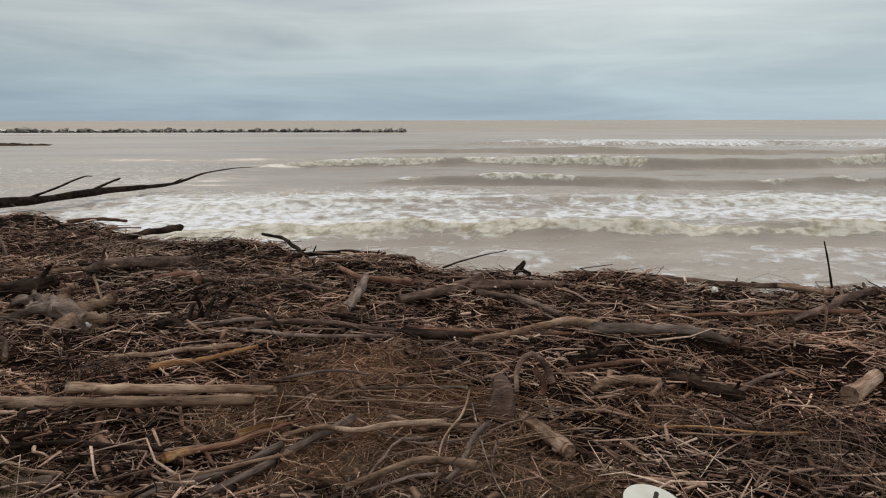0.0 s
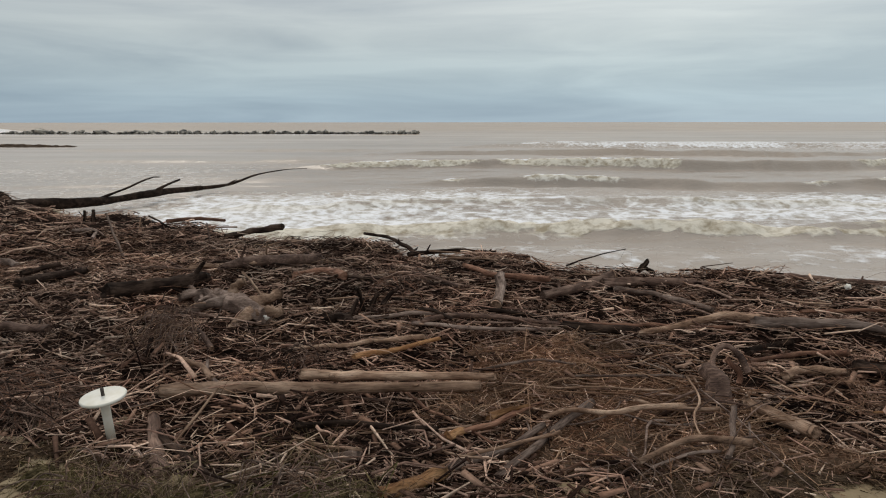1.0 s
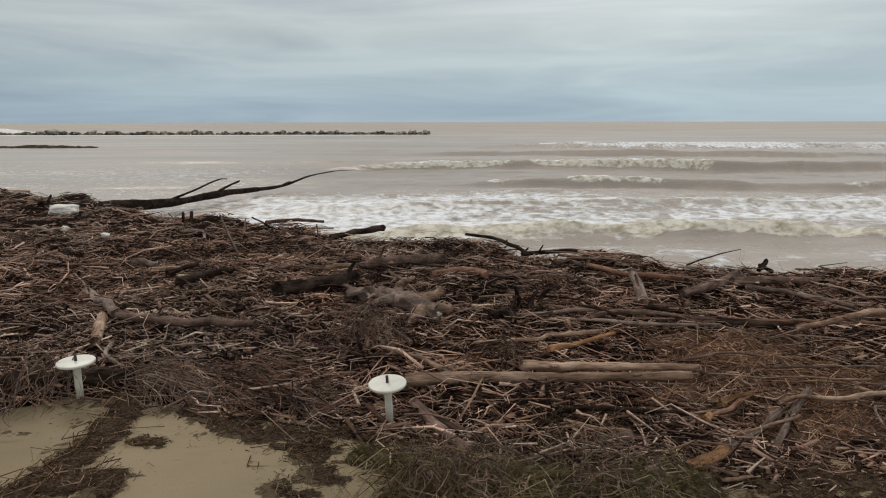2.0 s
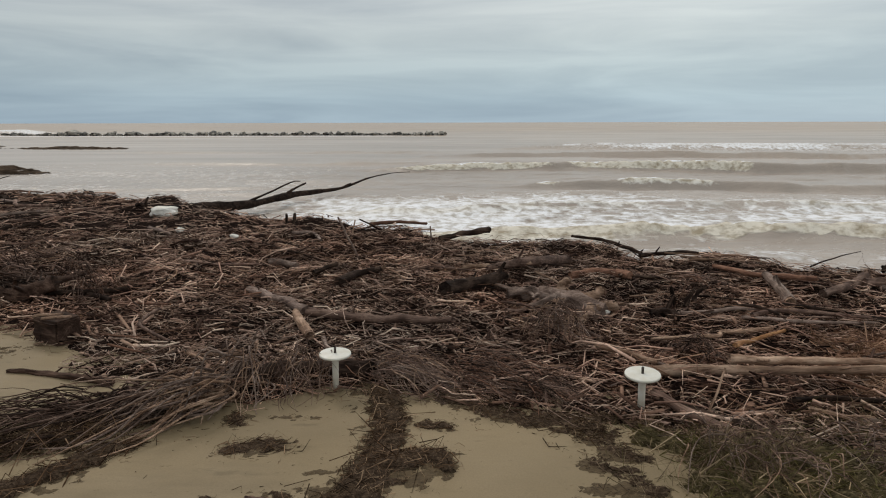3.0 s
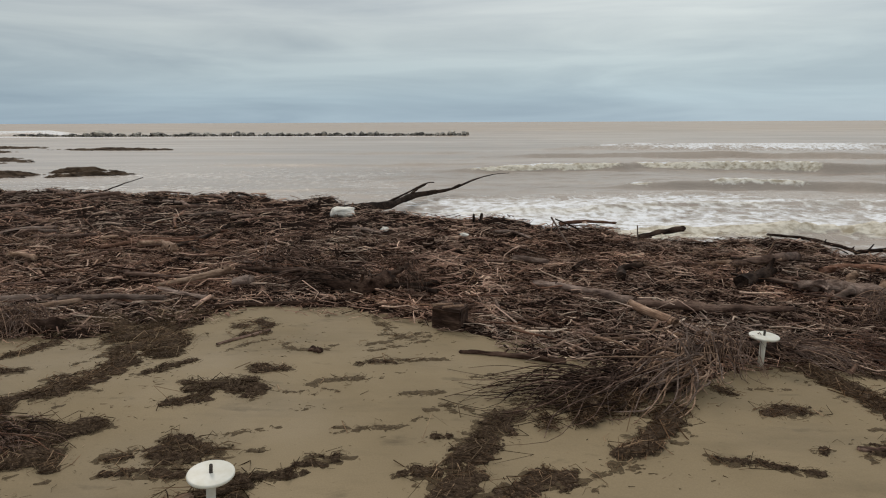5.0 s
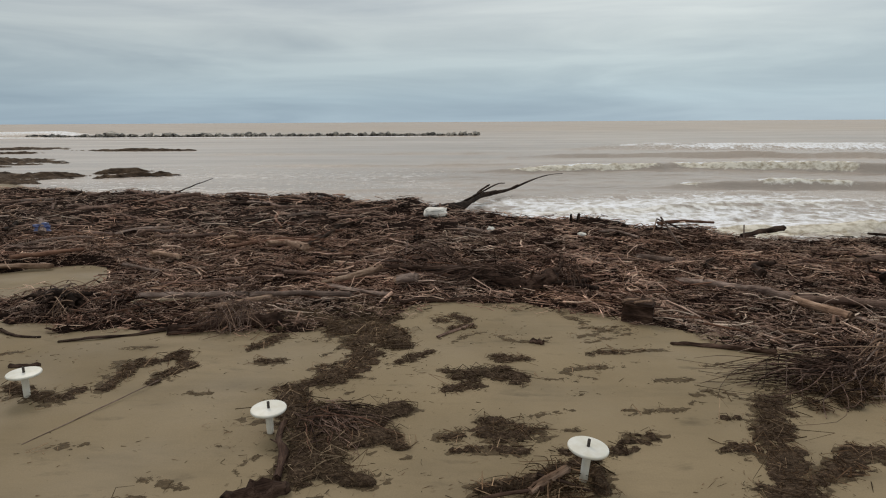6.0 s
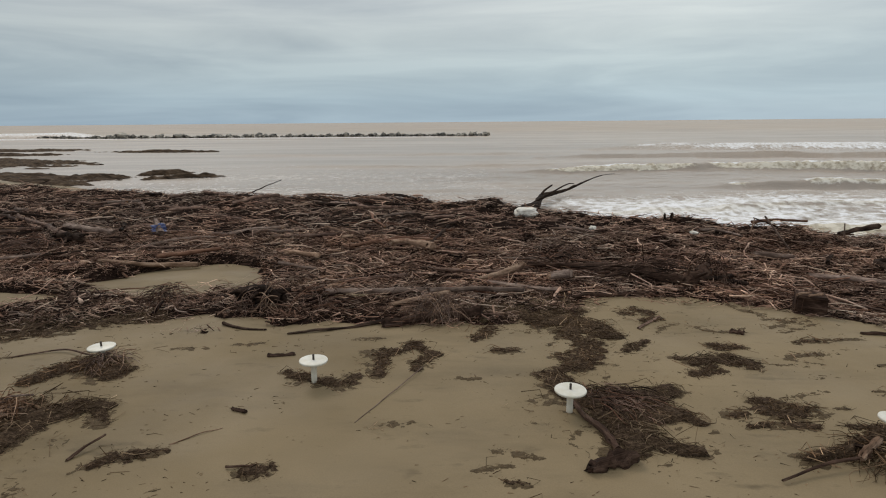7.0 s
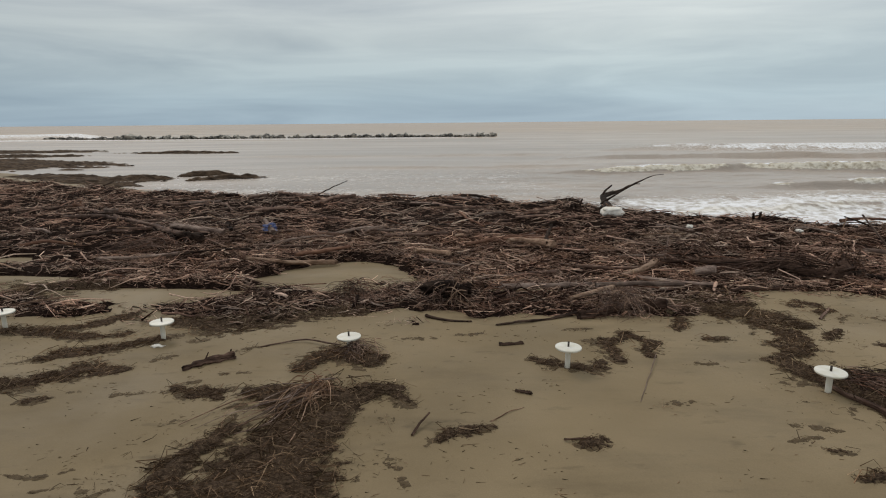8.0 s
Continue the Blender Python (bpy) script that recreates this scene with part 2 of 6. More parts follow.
m.set("Base Color", m.mix(mask, m.mix(1.0, silt, wisp, "MULTIPLY"), m.mix(1.0, fresh, lumps, "MULTIPLY")))
m.set("Roughness", m.ramp(mask, (0.0, (0.27,)), (1.0, (0.75,))))
m.set("Specular IOR Level", m.ramp(m.math("DIVIDE", sep.outputs["Y"], 400.0), (0.15, (0.32,)), (0.8, (0.08,))))
ripple = m.mix(0.5, m.noise(1.3, 6, (0.35, 1, 1), 0.6), m.noise(5, 4, (0.4, 1, 1)))
m.bump(m.mix(0.55, ripple, m.mix(0.5, mask, grain)), 0.75, 0.16)
WATER = m.mat

m = Mat("white_table_plastic", 0.45, 0.45)
m.set("Base Color", m.mix(1.0, (0.74, 0.72, 0.66), m.ramp(m.noise(6, 5), (0.35, (0.86, 0.83, 0.76)), (0.65, (1.0,))), "MULTIPLY"))
WHITE = m.mat
m = Mat("rusty_tube", 0.6, 0.4, 0.4)
m.set("Base Color", m.ramp(m.noise(30, 4), (0.35, (0.035, 0.030, 0.027)), (0.7, (0.12, 0.095, 0.08))))
METAL = m.mat
m = Mat("dirty_polystyrene", 0.85, 0.3)
m.set("Base Color", m.ramp(m.noise(3, 6), (0.30, (0.66, 0.60, 0.52)), (0.6, (0.86, 0.82, 0.76))))
m.bump(m.noise(40, 3), 0.5, 0.01)
FOAMBLOCK = m.mat
m = Mat("blue_plastic_film", 0.35, 0.5)
m.set("Base Color", m.ramp(m.noise(5, 4), (0.3, (0.03, 0.042, 0.12)), (0.7, (0.09, 0.12, 0.28))))
BLUE = m.mat
m = Mat("wet_boulder_rock", 0.7, 0.4)
m.set("Base Color", m.mix(1.0, m.ramp(m.noise(0.9, 6), (0.40, (0.012, 0.011, 0.010)), (0.66, (0.36, 0.33, 0.28))), m.ramp(m.each(), (0, (0.3,)), (1, (1.5,))), "MULTIPLY"))
m.bump(m.noise(2.5, 6), 0.8, 0.15)
ROCK = m.mat


# ---- shapes of the beach ----
SHORE_X = (-400, -120, -80, -62, -50, -42, -35, -28, -22, -18, -13, -9, -5, -2.5, 0, 3, 8, 14, 30, 400)
SHORE_Y = (150, 72, 48, 38, 31, 28, 27.5, 26, 23, 20.5, 18.3, 16, 14.6, 13.2, 12, 11.1, 9.9, 8.6, 5, -60)
EDGE_X = (-119.97, -59.97, -44.97, -37.97, -32.97, -28.96, -24.95, -21.97, -21.18, -20.68, -19.50, -16.67, -15.28, -14.29, -12.60, -11.51, -10.00, -9.08, -8.26, -7.43, -6.60, -5.99, -4.46, -1.92, -0.71, 1.65, 4.16, 30.17)
EDGE_Y = (9.05, 7.05, 6.55, 6.25, 5.65, 6.14, 6.30, 6.37, 6.75, 7.53, 7.94, 7.41, 6.34, 5.36, 4.99, 5.21, 5.34, 5.07, 4.84, 4.64, 4.38, 3.97, 3.46, 3.47, 3.75, 3.95, 3.40, -1.80)
SURF_V = (-1, 0, 0.12, 0.3, 0.75, 1.0, 1.12, 1.35, 1.8, 3)
SURF_Z = (0.0, 0.0, -0.03, -0.12, -0.08, 0.17, -0.08, -0.75, -1.6, -2.5)


def lattice(i, j, seed):
    h = (i.astype(np.int64) * 374761393 + j.astype(np.int64) * 668265263 + seed * 144665) & 0x7FFFFFFF
    h = ((h ^ (h >> 13)) * 1274126177) & 0x7FFFFFFF
    return ((h ^ (h >> 16)) & 0xFFFF) / 65535.0


def vnoise(x, y, seed=0):
    """Smooth noise from 0 to 1 on arrays."""
    x, y = np.asarray(x, float), np.asarray(y, float)
    i, j = np.floor(x), np.floor(y)
    u, v = x - i, y - j
    u, v = u * u * (3 - 2 * u), v * v * (3 - 2 * v)
    a, b = lattice(i, j, seed), lattice(i + 1, j, seed)
    c, d = lattice(i, j + 1, seed), lattice(i + 1, j + 1, seed)
    return (a * (1 - u) + b * u) * (1 - v) + (c * (1 - u) + d * u) * v


def fbm(x, y, seed=0, octaves=4):
    total, amp = 0.0, 0.5
    for k in range(octaves):
        total = total + amp * vnoise(x * 2**k, y * 2**k, seed + 7 * k)
        amp *= 0.5
    return total / (1 - 0.5**octaves)


def smooth(a, b, v):
    k = np.clip((v - a) / (b - a), 0, 1)
    return k * k * (3 - 2 * k)


def bank(x, y):
    """0 at the pile's landward edge, 1 at its crest by the sea."""
    lo, hi = np.interp(x, EDGE_X, EDGE_Y), np.interp(x, SHORE_X, SHORE_Y)
    return (y - lo) / np.maximum(hi - lo, 6.0)


# bare openings in the pile: x, y, half length, half width
OPENINGS = ((-31.3, 10.1, 2.5, 2.5), (-35.6, 7.6, 2.6, 0.8), (-39.8, 9.2, 2.2, 0.9), (-43.6, 12.4, 2.6, 1.2), (-26.2, 7.9, 1.4, 0.35), (-46.0, 9.0, 3.0, 0.9))


def ground_z(x, y):
    v = bank(x, y)
    slope = smooth(-18, -11, x)
    z = np.interp(v, SURF_V, SURF_Z) - 0.26 * smooth(0.02, 0.3, v) - 0.20 * slope * smooth(2.5, 5.3, y) - 0.10 * (1 - slope) * smooth(4, 8, y)
    z = z - (0.17 * smooth(-26, -15, x) - 0.19 * smooth(0.5, 3.5, x)) * smooth(0.60, 0.95, v)
    for cx, cy, rx, ry in OPENINGS:
        z = z + 0.22 * np.exp(-(((x - cx) / (rx * 1.2)) ** 2) - ((y - cy) / (ry * 1.5)) ** 2)
    z = z + 0.05 * (fbm(x * 0.35, y * 0.35, 3) - 0.5) * smooth(-1.0, 0.3, 1 - v)
    return z


def cover(x, y):
    """How thickly the driftwood lies, 0 to 1."""
    v = bank(x, y)
    ragged = (fbm(x * 1.1, y * 1.1, 5) - 0.5) * (1.3 + 0.9 * smooth(-19, -23, x))
    lo, hi = np.interp(x, EDGE_X, EDGE_Y), np.interp(x, SHORE_X, SHORE_Y)
    c = smooth(-0.25, 0.55, y - lo + ragged) * smooth(1.6, 0.4, y - hi + ragged)
    for cx, cy, rx, ry in OPENINGS:
        d = ((x - cx) / rx) ** 2 + ((y - cy) / ry) ** 2 + ragged * 0.6
        c = c * smooth(0.7, 1.15, d)
    far = smooth(-31.5, -37, x) * smooth(0.5, 0.25, v)
    return c * (1 - far * smooth(0.54, 0.42, fbm(x * 0.35, y * 0.9, 21)))


def heap_z(x, y):
    """Top of the litter that the wood lies on."""
    lump = fbm(x * 0.55, y * 0.55, 8) - 0.5 + 0.4 * (fbm(x * 2.2, y * 2.2, 9) - 0.5)
    c = cover(x, y)
    v = bank(x, y)
    return ground_z(x, y) - 0.05 + c * (0.09 + 0.03 * smooth(-20, -24, x) * smooth(0.5, 0.2, v) + 0.25 * smooth(0.02, 0.3, v) + (0.10 + (0.72 - 0.3 * smooth(-22, -28, x)) * smooth(0.02, 0.25, v)) * lump)


tx_, ty_ = np.meshgrid(np.arange(-72, 16, 0.12), np.arange(-8, 46, 0.12))
TOP = np.maximum(heap_z(tx_, ty_), ground_z(tx_, ty_))


def top(x, y):
    """The surface that a thing at this place rests on."""
    i, j = min(max((x + 72) / 0.12, 0), TOP.shape[1] - 2), min(max((y + 8) / 0.12, 0), TOP.shape[0] - 2)
    a, b = int(i), int(j)
    u, v = i - a, j - b
    return float((TOP[b, a] * (1 - u) + TOP[b, a + 1] * u) * (1 - v) + (TOP[b + 1, a] * (1 - u) + TOP[b + 1, a + 1] * u) * v)


def mesh_from(name, verts, faces, material, smooth_shade=False, second=None):
    """verts: N x 3 array; faces: arrays of equal corner counts each."""
    me = bpy.data.meshes.new(name)
    loops = np.concatenate([np.asarray(f).ravel() for f in faces])
    sizes = np.concatenate([np.full(len(f), np.asarray(f).shape[1]) for f in faces])
    me.vertices.add(len(verts))
    me.vertices.foreach_set("co", np.asarray(verts, np.float32).ravel())
    me.loops.add(len(loops))
    me.loops.foreach_set("vertex_index", loops.astype(np.int32))
    me.polygons.add(len(sizes))
    me.polygons.foreach_set("loop_start", np.concatenate([[0], np.cumsum(sizes)[:-1]]).astype(np.int32))
    if smooth_shade:
        me.polygons.foreach_set("use_smooth", np.ones(len(sizes), bool))
    me.materials.append(material)
    if second:
        # the first group of faces takes another material
        me.materials.append(second)
        me.polygons.foreach_set("material_index", np.concatenate([np.full(len(f), 1 if k == 0 else 0) for k, f in enumerate(faces)]).astype(np.int32))
    me.update(calc_edges=True)
    return me


def grid_faces(nx, ny, keep=None):
    i = np.arange(nx * ny).reshape(ny, nx)
    f = np.stack([i[:-1, :-1], i[:-1, 1:], i[1:, 1:], i[1:, :-1]], -1).reshape(-1, 4)
    return f if keep is None else f[keep[f].any(1)]


def spread(lo, hi, step, end_lo, end_hi, grow=1.35):
    """Even steps from lo to hi, then growing ones out to the ends."""
    mid = list(np.arange(lo, hi, step))
    s, v = step, mid[-1]
    while v < end_hi:
        s *= grow
        v = min(v + s, end_hi)
        mid.append(v)
    s, v = step, mid[0]
    while v > end_lo:
        s *= grow
        v = max(v - s, end_lo)
        mid.insert(0, v)
    return np.array(mid)


def part(name, me, parent, label=""):
    ob = new(name, me)
    ob.parent = parent
    return tagged(ob, label)


# ---- ground, sea ----
gx, gy = np.meshgrid(spread(-60, 14, 0.36, -3500, 3500), spread(-6, 34, 0.36, -3500, 400))
gv = np.stack([gx.ravel(), gy.ravel(), ground_z(gx.ravel(), gy.ravel())], 1)
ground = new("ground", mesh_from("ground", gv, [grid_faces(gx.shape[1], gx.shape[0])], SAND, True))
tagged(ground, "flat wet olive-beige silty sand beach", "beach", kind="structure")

# rollers: distance, height, half-lengths ahead and behind, first and last x, foam on the crest
ROLLERS = ((21.0, 0.40, 0.55, 1.3, -10, 60, 0.95), (28.5, 0.22, 0.5, 1.6, -12, 60, 0.35), (38.0, 0.55, 0.40, 2.6, -4, 80, 0.55), (53.0, 0.72, 0.50, 3.2, -16, 120, 0.95),
           (75.0, 0.62, 0.5, 4.6, -10, 160, 0.22), (99.0, 0.5, 1.0, 9.0, 0, 300, 1.5), (112.0, 0.4, 1.6, 9.0, 12, 300, 1.3), (38.0, 0.14, 0.5, 1.5, -36, -30, 0.1), (63.0, 0.18, 0.6, 2.2, -44, -24, 0.0), (86.0, 0.25, 0.7, 3.0, -60, -20, 0.0))
sx, sy = np.meshgrid(spread(-48, 48, 0.42, -4700, 4700, 1.13), spread(10, 58, 0.19, -40, 4800, 1.032))
X, Y = sx.ravel(), sy.ravel()
Z = np.full(len(X), SEA)
foam_v = np.zeros(len(X))
cream_v = np.zeros(len(X))
calm = smooth(-34, -12, X)
near_sea = smooth(400, 60, Y)
Z += (0.16 * calm + 0.05) * (fbm(X * 0.16, Y * 0.45, 31) - 0.5) * near_sea * 2
Z += (0.07 * calm + 0.025) * (fbm(X * 0.55, Y * 1.5, 32) - 0.5) * smooth(130, 50, Y) * 2
for k, (y0, high, ahead, behind, x0, x1, froth) in enumerate(ROLLERS):
    crest = y0 + 3.4 * (fbm(X / (0.45 * y0), X * 0 + k, 40 + k) - 0.5) * y0 / 30 + 0.9 * (fbm(X * 0.55, X * 0 + k, 140 + k) - 0.5) * y0 / 40
    d = Y - crest
    size = smooth(x0 - 6, x0 + 8, X) * smooth(x1 + 20, x1, X) * (0.35 + 1.1 * fbm(X / (0.22 * y0), X * 0, 60 + k, 3))
    Z += high * size * np.where(d < 0, np.exp(-((d / ahead) ** 2)), np.exp(-((d / behind) ** 2)))
    Z -= 0.14 * high * size * np.exp(-(((d + 2.6 * ahead) / (1.6 * ahead)) ** 2))
    broken = smooth(0.36, 0.58, fbm(X / (0.14 * y0) + 0.5 * d / behind, d / behind + 3, 80 + k, 4))
    on = np.where(d < 0, np.exp(-((d / (1.35 * ahead)) ** 2)), np.exp(-((d / (0.32 * behind)) ** 2)))
    foam_v = np.maximum(foam_v, 1.1 * smooth(0.22, 0.72, froth * (0.2 + 0.8 * broken) * smooth(0.1, 0.6, size) * on * 1.15))
    if y0 < 70:
        face = np.where(d < 0.4 * ahead, np.exp(-((d / (1.8 * ahead)) ** 2)), 0.0)
        cream_v = np.maximum(cream_v, face * froth * 1.3)
        tumble = np.abs(fbm(X * 1.3, Y * 1.7, 70 + k) - 0.5) * 2
        Z += 0.55 * on * broken * froth * smooth(0.1, 0.6, size) * (0.32 - tumble)
line = np.interp(X, SHORE_X, SHORE_Y)
# the wide sheet of foam behind the last breaker, thin by the shore
sheet = smooth(19.0, 21.5, Y + 1.6 * smooth(-4, -12, X) * 3) * smooth(1.2, 3.5, Y - line) * smooth(38.5, 29, Y + 3.5 * (fbm(X * 0.08, X * 0, 88) - 0.5)) * smooth(-25, -13, X)
foam_v = np.maximum(foam_v, sheet * (0.02 + 1.30 * fbm(X * 0.10, Y * 0.22, 90)))
Z += sheet * 0.24 * (fbm(X * 0.6, Y * 1.0, 97) - 0.4)
swash = np.exp(-(((Y - line - 3.0) / 2.4) ** 2)) * smooth(-46, -24, X) * smooth(-1, -9, X)
foam_v = np.maximum(foam_v, swash * (0.05 + 0.85 * fbm(X * 0.25, Y * 0.4, 93)))
shallow = smooth(0.5, 2.0, Y - line) * smooth(21, 17, Y) * smooth(-12, -4, X)
foam_v = np.maximum(foam_v, shallow * 0.62 * fbm(X * 0.22, Y * 0.5, 94))
streaks = smooth(-70, -40, X) * smooth(-14, -24, X) * smooth(1.0, 6.0, Y - line) * smooth(75, 45, Y)
foam_v = np.maximum(foam_v, streaks * 0.55 * fbm(X * 0.07, Y * 0.28, 99))
# broken water round the breakwater and out to the east
weir = np.exp(-(((Y - 197) / 6.0) ** 2)) * smooth(-5, -40, X)
foam_v = np.maximum(foam_v, weir * (0.5 + 0.5 * fbm(X * 0.04, Y * 0.1, 95)))
weir = np.exp(-(((Y - 213) / 6.0) ** 2)) * smooth(-5, -40, X)
foam_v = np.maximum(foam_v, weir * (0.3 + 0.9 * fbm(X * 0.08, Y * 0.1, 96)))
bar = np.exp(-(((Y - 106 - 6 * (fbm(X * 0.03, X * 0, 101) - 0.5)) / 15.0) ** 2)) * smooth(-4, 30, X)
foam_v = np.maximum(foam_v, bar * (0.25 + 0.85 * fbm(X * 0.035, Y * 0.09, 100)))
spray = np.exp(-(((Y - 216) / 9.0) ** 2)) * smooth(-152, -172, X) * smooth(-235, -195, X)
foam_v = np.maximum(foam_v, spray * 0.85)
Z += 2.2 * spray * (0.5 + fbm(X * 0.1, Y * 0.1, 98))
Z = np.where(Y > 1200, SEA, Z)
water = new("sea", mesh_from("sea", np.stack([X, Y, Z], 1), [grid_faces(sx.shape[1], sx.shape[0])], WATER, True))
froth_attr = water.data.attributes.new("foam", "FLOAT", "POINT")
froth_attr.data.foreach_set("value", foam_v.astype(np.float32))
cream_attr = water.data.attributes.new("cream", "FLOAT", "POINT")
cream_attr.data.foreach_set("value", cream_v.astype(np.float32))
tagged(water, "muddy grey-brown stormy sea with breaking foam", "sea", kind="structure")

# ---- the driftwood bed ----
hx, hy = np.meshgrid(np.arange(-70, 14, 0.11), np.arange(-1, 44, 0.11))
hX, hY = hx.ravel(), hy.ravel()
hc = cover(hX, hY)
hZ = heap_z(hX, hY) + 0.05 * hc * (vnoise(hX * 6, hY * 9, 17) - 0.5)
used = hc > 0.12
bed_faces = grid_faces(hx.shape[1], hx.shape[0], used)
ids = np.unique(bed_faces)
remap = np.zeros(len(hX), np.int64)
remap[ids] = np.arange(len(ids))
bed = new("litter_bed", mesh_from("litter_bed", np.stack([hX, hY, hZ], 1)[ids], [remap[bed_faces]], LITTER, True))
tagged(bed, "bed of sodden bark and twigs, coloured dark as shaded gaps", "driftwood litter", kind="stuff")

rng = np.random.default_rng(5)


def soup(P, az, tilt, length, radius, bend, sides=3, segs=2, taper=0.65, flat=1.0):
    """Many bent sticks at once: vertices and faces."""
    n = len(P)
    u = np.linspace(-0.5, 0.5, segs + 1)
    ca, sa, ct, st = np.cos(az), np.sin(az), np.cos(tilt), np.sin(tilt)
    along = np.stack([ca * ct, sa * ct, st], 1)
    side = np.stack([-sa, ca, 0 * ca], 1)
    up = np.cross(along, side)
    spine = P[:, None] + along[:, None] * (length[:, None] * u)[..., None]
    bow = (0.25 - u**2) * 4
    spine = spine + side[:, None] * (bend[:, None] * length[:, None] * (bow + 0.7 * np.sin(2 * np.pi * u) * np.sign(np.roll(bend, 3))[:, None]))[..., None]
    spine = spine + up[:, None] * (np.roll(bend, 1)[:, None] * 0.5 * length[:, None] * bow)[..., None]
    r = radius[:, None] * (1 - taper * (u + 0.5))
    ang = np.arange(sides) * 2 * np.pi / sides
    ring = side[:, None, None] * np.cos(ang)[None, None, :, None] + flat * up[:, None, None] * np.sin(ang)[None, None, :, None]
    verts = (spine[:, :, None] + ring * r[:, :, None, None]).reshape(-1, 3)
    per = (segs + 1) * sides
    quads, k = [], np.arange(sides)
    for s in range(segs):
        quads.append(np.stack([s * sides + k, s * sides + (k + 1) % sides, (s + 1) * sides + (k + 1) % sides, (s + 1) * sides + k], 1))
    quads = np.concatenate(quads)
    caps = np.stack([k[::-1], segs * sides + k])
    base = (np.arange(n) * per)[:, None, None]
    return verts, [(quads[None] + base).reshape(-1, 4), (caps[None] + base).reshape(-1, sides)]


def scatter(n, x0, x1, y0, y1, power=1.0):
    """Places on the bed, thicker where the cover is."""
    xs, ys = np.empty(0), np.empty(0)
    while len(xs) < n:
        x, y = rng.uniform(x0, x1, 4 * n), rng.uniform(y0, y1, 4 * n)
        ok = rng.uniform(0, 1, 4 * n) < cover(x, y) ** power
        xs, ys = np.append(xs, x[ok]), np.append(ys, y[ok])
    return xs[:n], ys[:n]


def headings(n, x, loose=0.5):
    """Most sticks lie along the shore, some anyhow."""
    az = rng.normal(-0.12, 0.38, n) + (fbm(x * 0.2, x * 0, 3) - 0.5)
    wild = rng.uniform(0, 1, n) < loose
    return np.where(wild, rng.uniform(0, 2 * np.pi, n), az + np.pi * rng.integers(0, 2, n))


def layer(name, label, n, box, size, thick, lift, tilt, bend, material, sides=3, segs=2, power=1.0, loose=0.5, flat=1.0):
    x, y = scatter(n, *box, power)
    length = rng.lognormal(math.log(size), 0.45, n)
    r = np.clip(thick * rng.lognormal(0, 0.4, n), 0.0022, 0.05)
    z = np.maximum(heap_z(x, y), ground_z(x, y)) + r + rng.uniform(-0.25, 1, n) * lift
    v, f = soup(np.stack([x, y, z], 1), headings(n, x, loose), rng.normal(0, tilt, n), length, r, rng.normal(0, bend, n), sides, segs, 0.65 if flat == 1.0 else 0.3, flat)
    return tagged(new(name, mesh_from(name, v, f, material)), label, "driftwood", kind="stuff")


NEAR, WEST, EAST, WIDE = (-40, 9, 1.5, 17), (-66, -15, 4.5, 40), (-18, 11, 1.5, 24), (-66, 11, 1.5, 40)
layer("twigs", "tangled thin brown twigs and bark strips", 36000, NEAR, 0.27, 0.0050, 0.06, 0.20, 0.22, TWIGS, 3, 2, 0.6)
layer("twigs", "tangled thin brown twigs on the seaward bank", 15000, WIDE, 0.46, 0.0085, 0.09, 0.20, 0.13, TWIGS, 3, 2, 0.8)
layer("sticks", "broken brown sticks lying along the shore", 3400, EAST, 0.62, 0.012, 0.11, 0.16, 0.18, TWIGS, 4, 3, 1.4)
layer("sticks", "broken brown sticks in the wide western bed", 3600, WEST, 0.80, 0.015, 0.13, 0.17, 0.13, TWIGS, 4, 3, 1.4)
layer("wood_chips", "short pale chips of broken wood", 34000, NEAR, 0.10, 0.0068, 0.06, 0.30, 0.04, TWIGS, 3, 1, 0.8, 0.65)
layer("wood_chips", "short pale chips on the eastern bank", 7000, EAST, 0.19, 0.0095, 0.09, 0.26, 0.04, TWIGS, 3, 1, 1.2, 0.6)
layer("wood_chips", "short pale chips in the wide western bed", 9000, WEST, 0.20, 0.011, 0.11, 0.28, 0.04, TWIGS, 3, 1, 1.0, 0.6)
layer("bark_flakes", "flat sodden flakes of bark and split wood", 15000, NEAR, 0.16, 0.020, 0.06, 0.22, 0.06, FLAKES, 4, 1, 0.8, 0.6, 0.28)
layer("bark_flakes", "flat sodden flakes of bark in the wide bed", 8000, WIDE, 0.28, 0.030, 0.09, 0.22, 0.06, FLAKES, 4, 1, 0.9, 0.6, 0.28)
layer("reeds", "long reddish reeds and thin bare shoots", 8000, NEAR, 0.66, 0.0044, 0.11, 0.16, 0.24, REEDS, 3, 4, 1.2, 0.6)

# ---- logs, branches, roots ----
def curve_points(pts, n):
    """A smooth line through a few points."""
    p = [Vector(q) for q in pts]
    p = [p[0] * 2 - p[1]] + p + [p[-1] * 2 - p[-2]]
    out = []
    for k in range(n):
        u = k / (n - 1) * (len(p) - 3)
        i = min(int(u), len(p) - 4)
        t = u - i
        a, b, c, d = p[i : i + 4]
        out.append(0.5 * ((2 * b) + (c - a) * t + (2 * a - 5 * b + 4 * c - d) * t * t + (3 * b - 3 * c + d - a) * t**3))
    return out


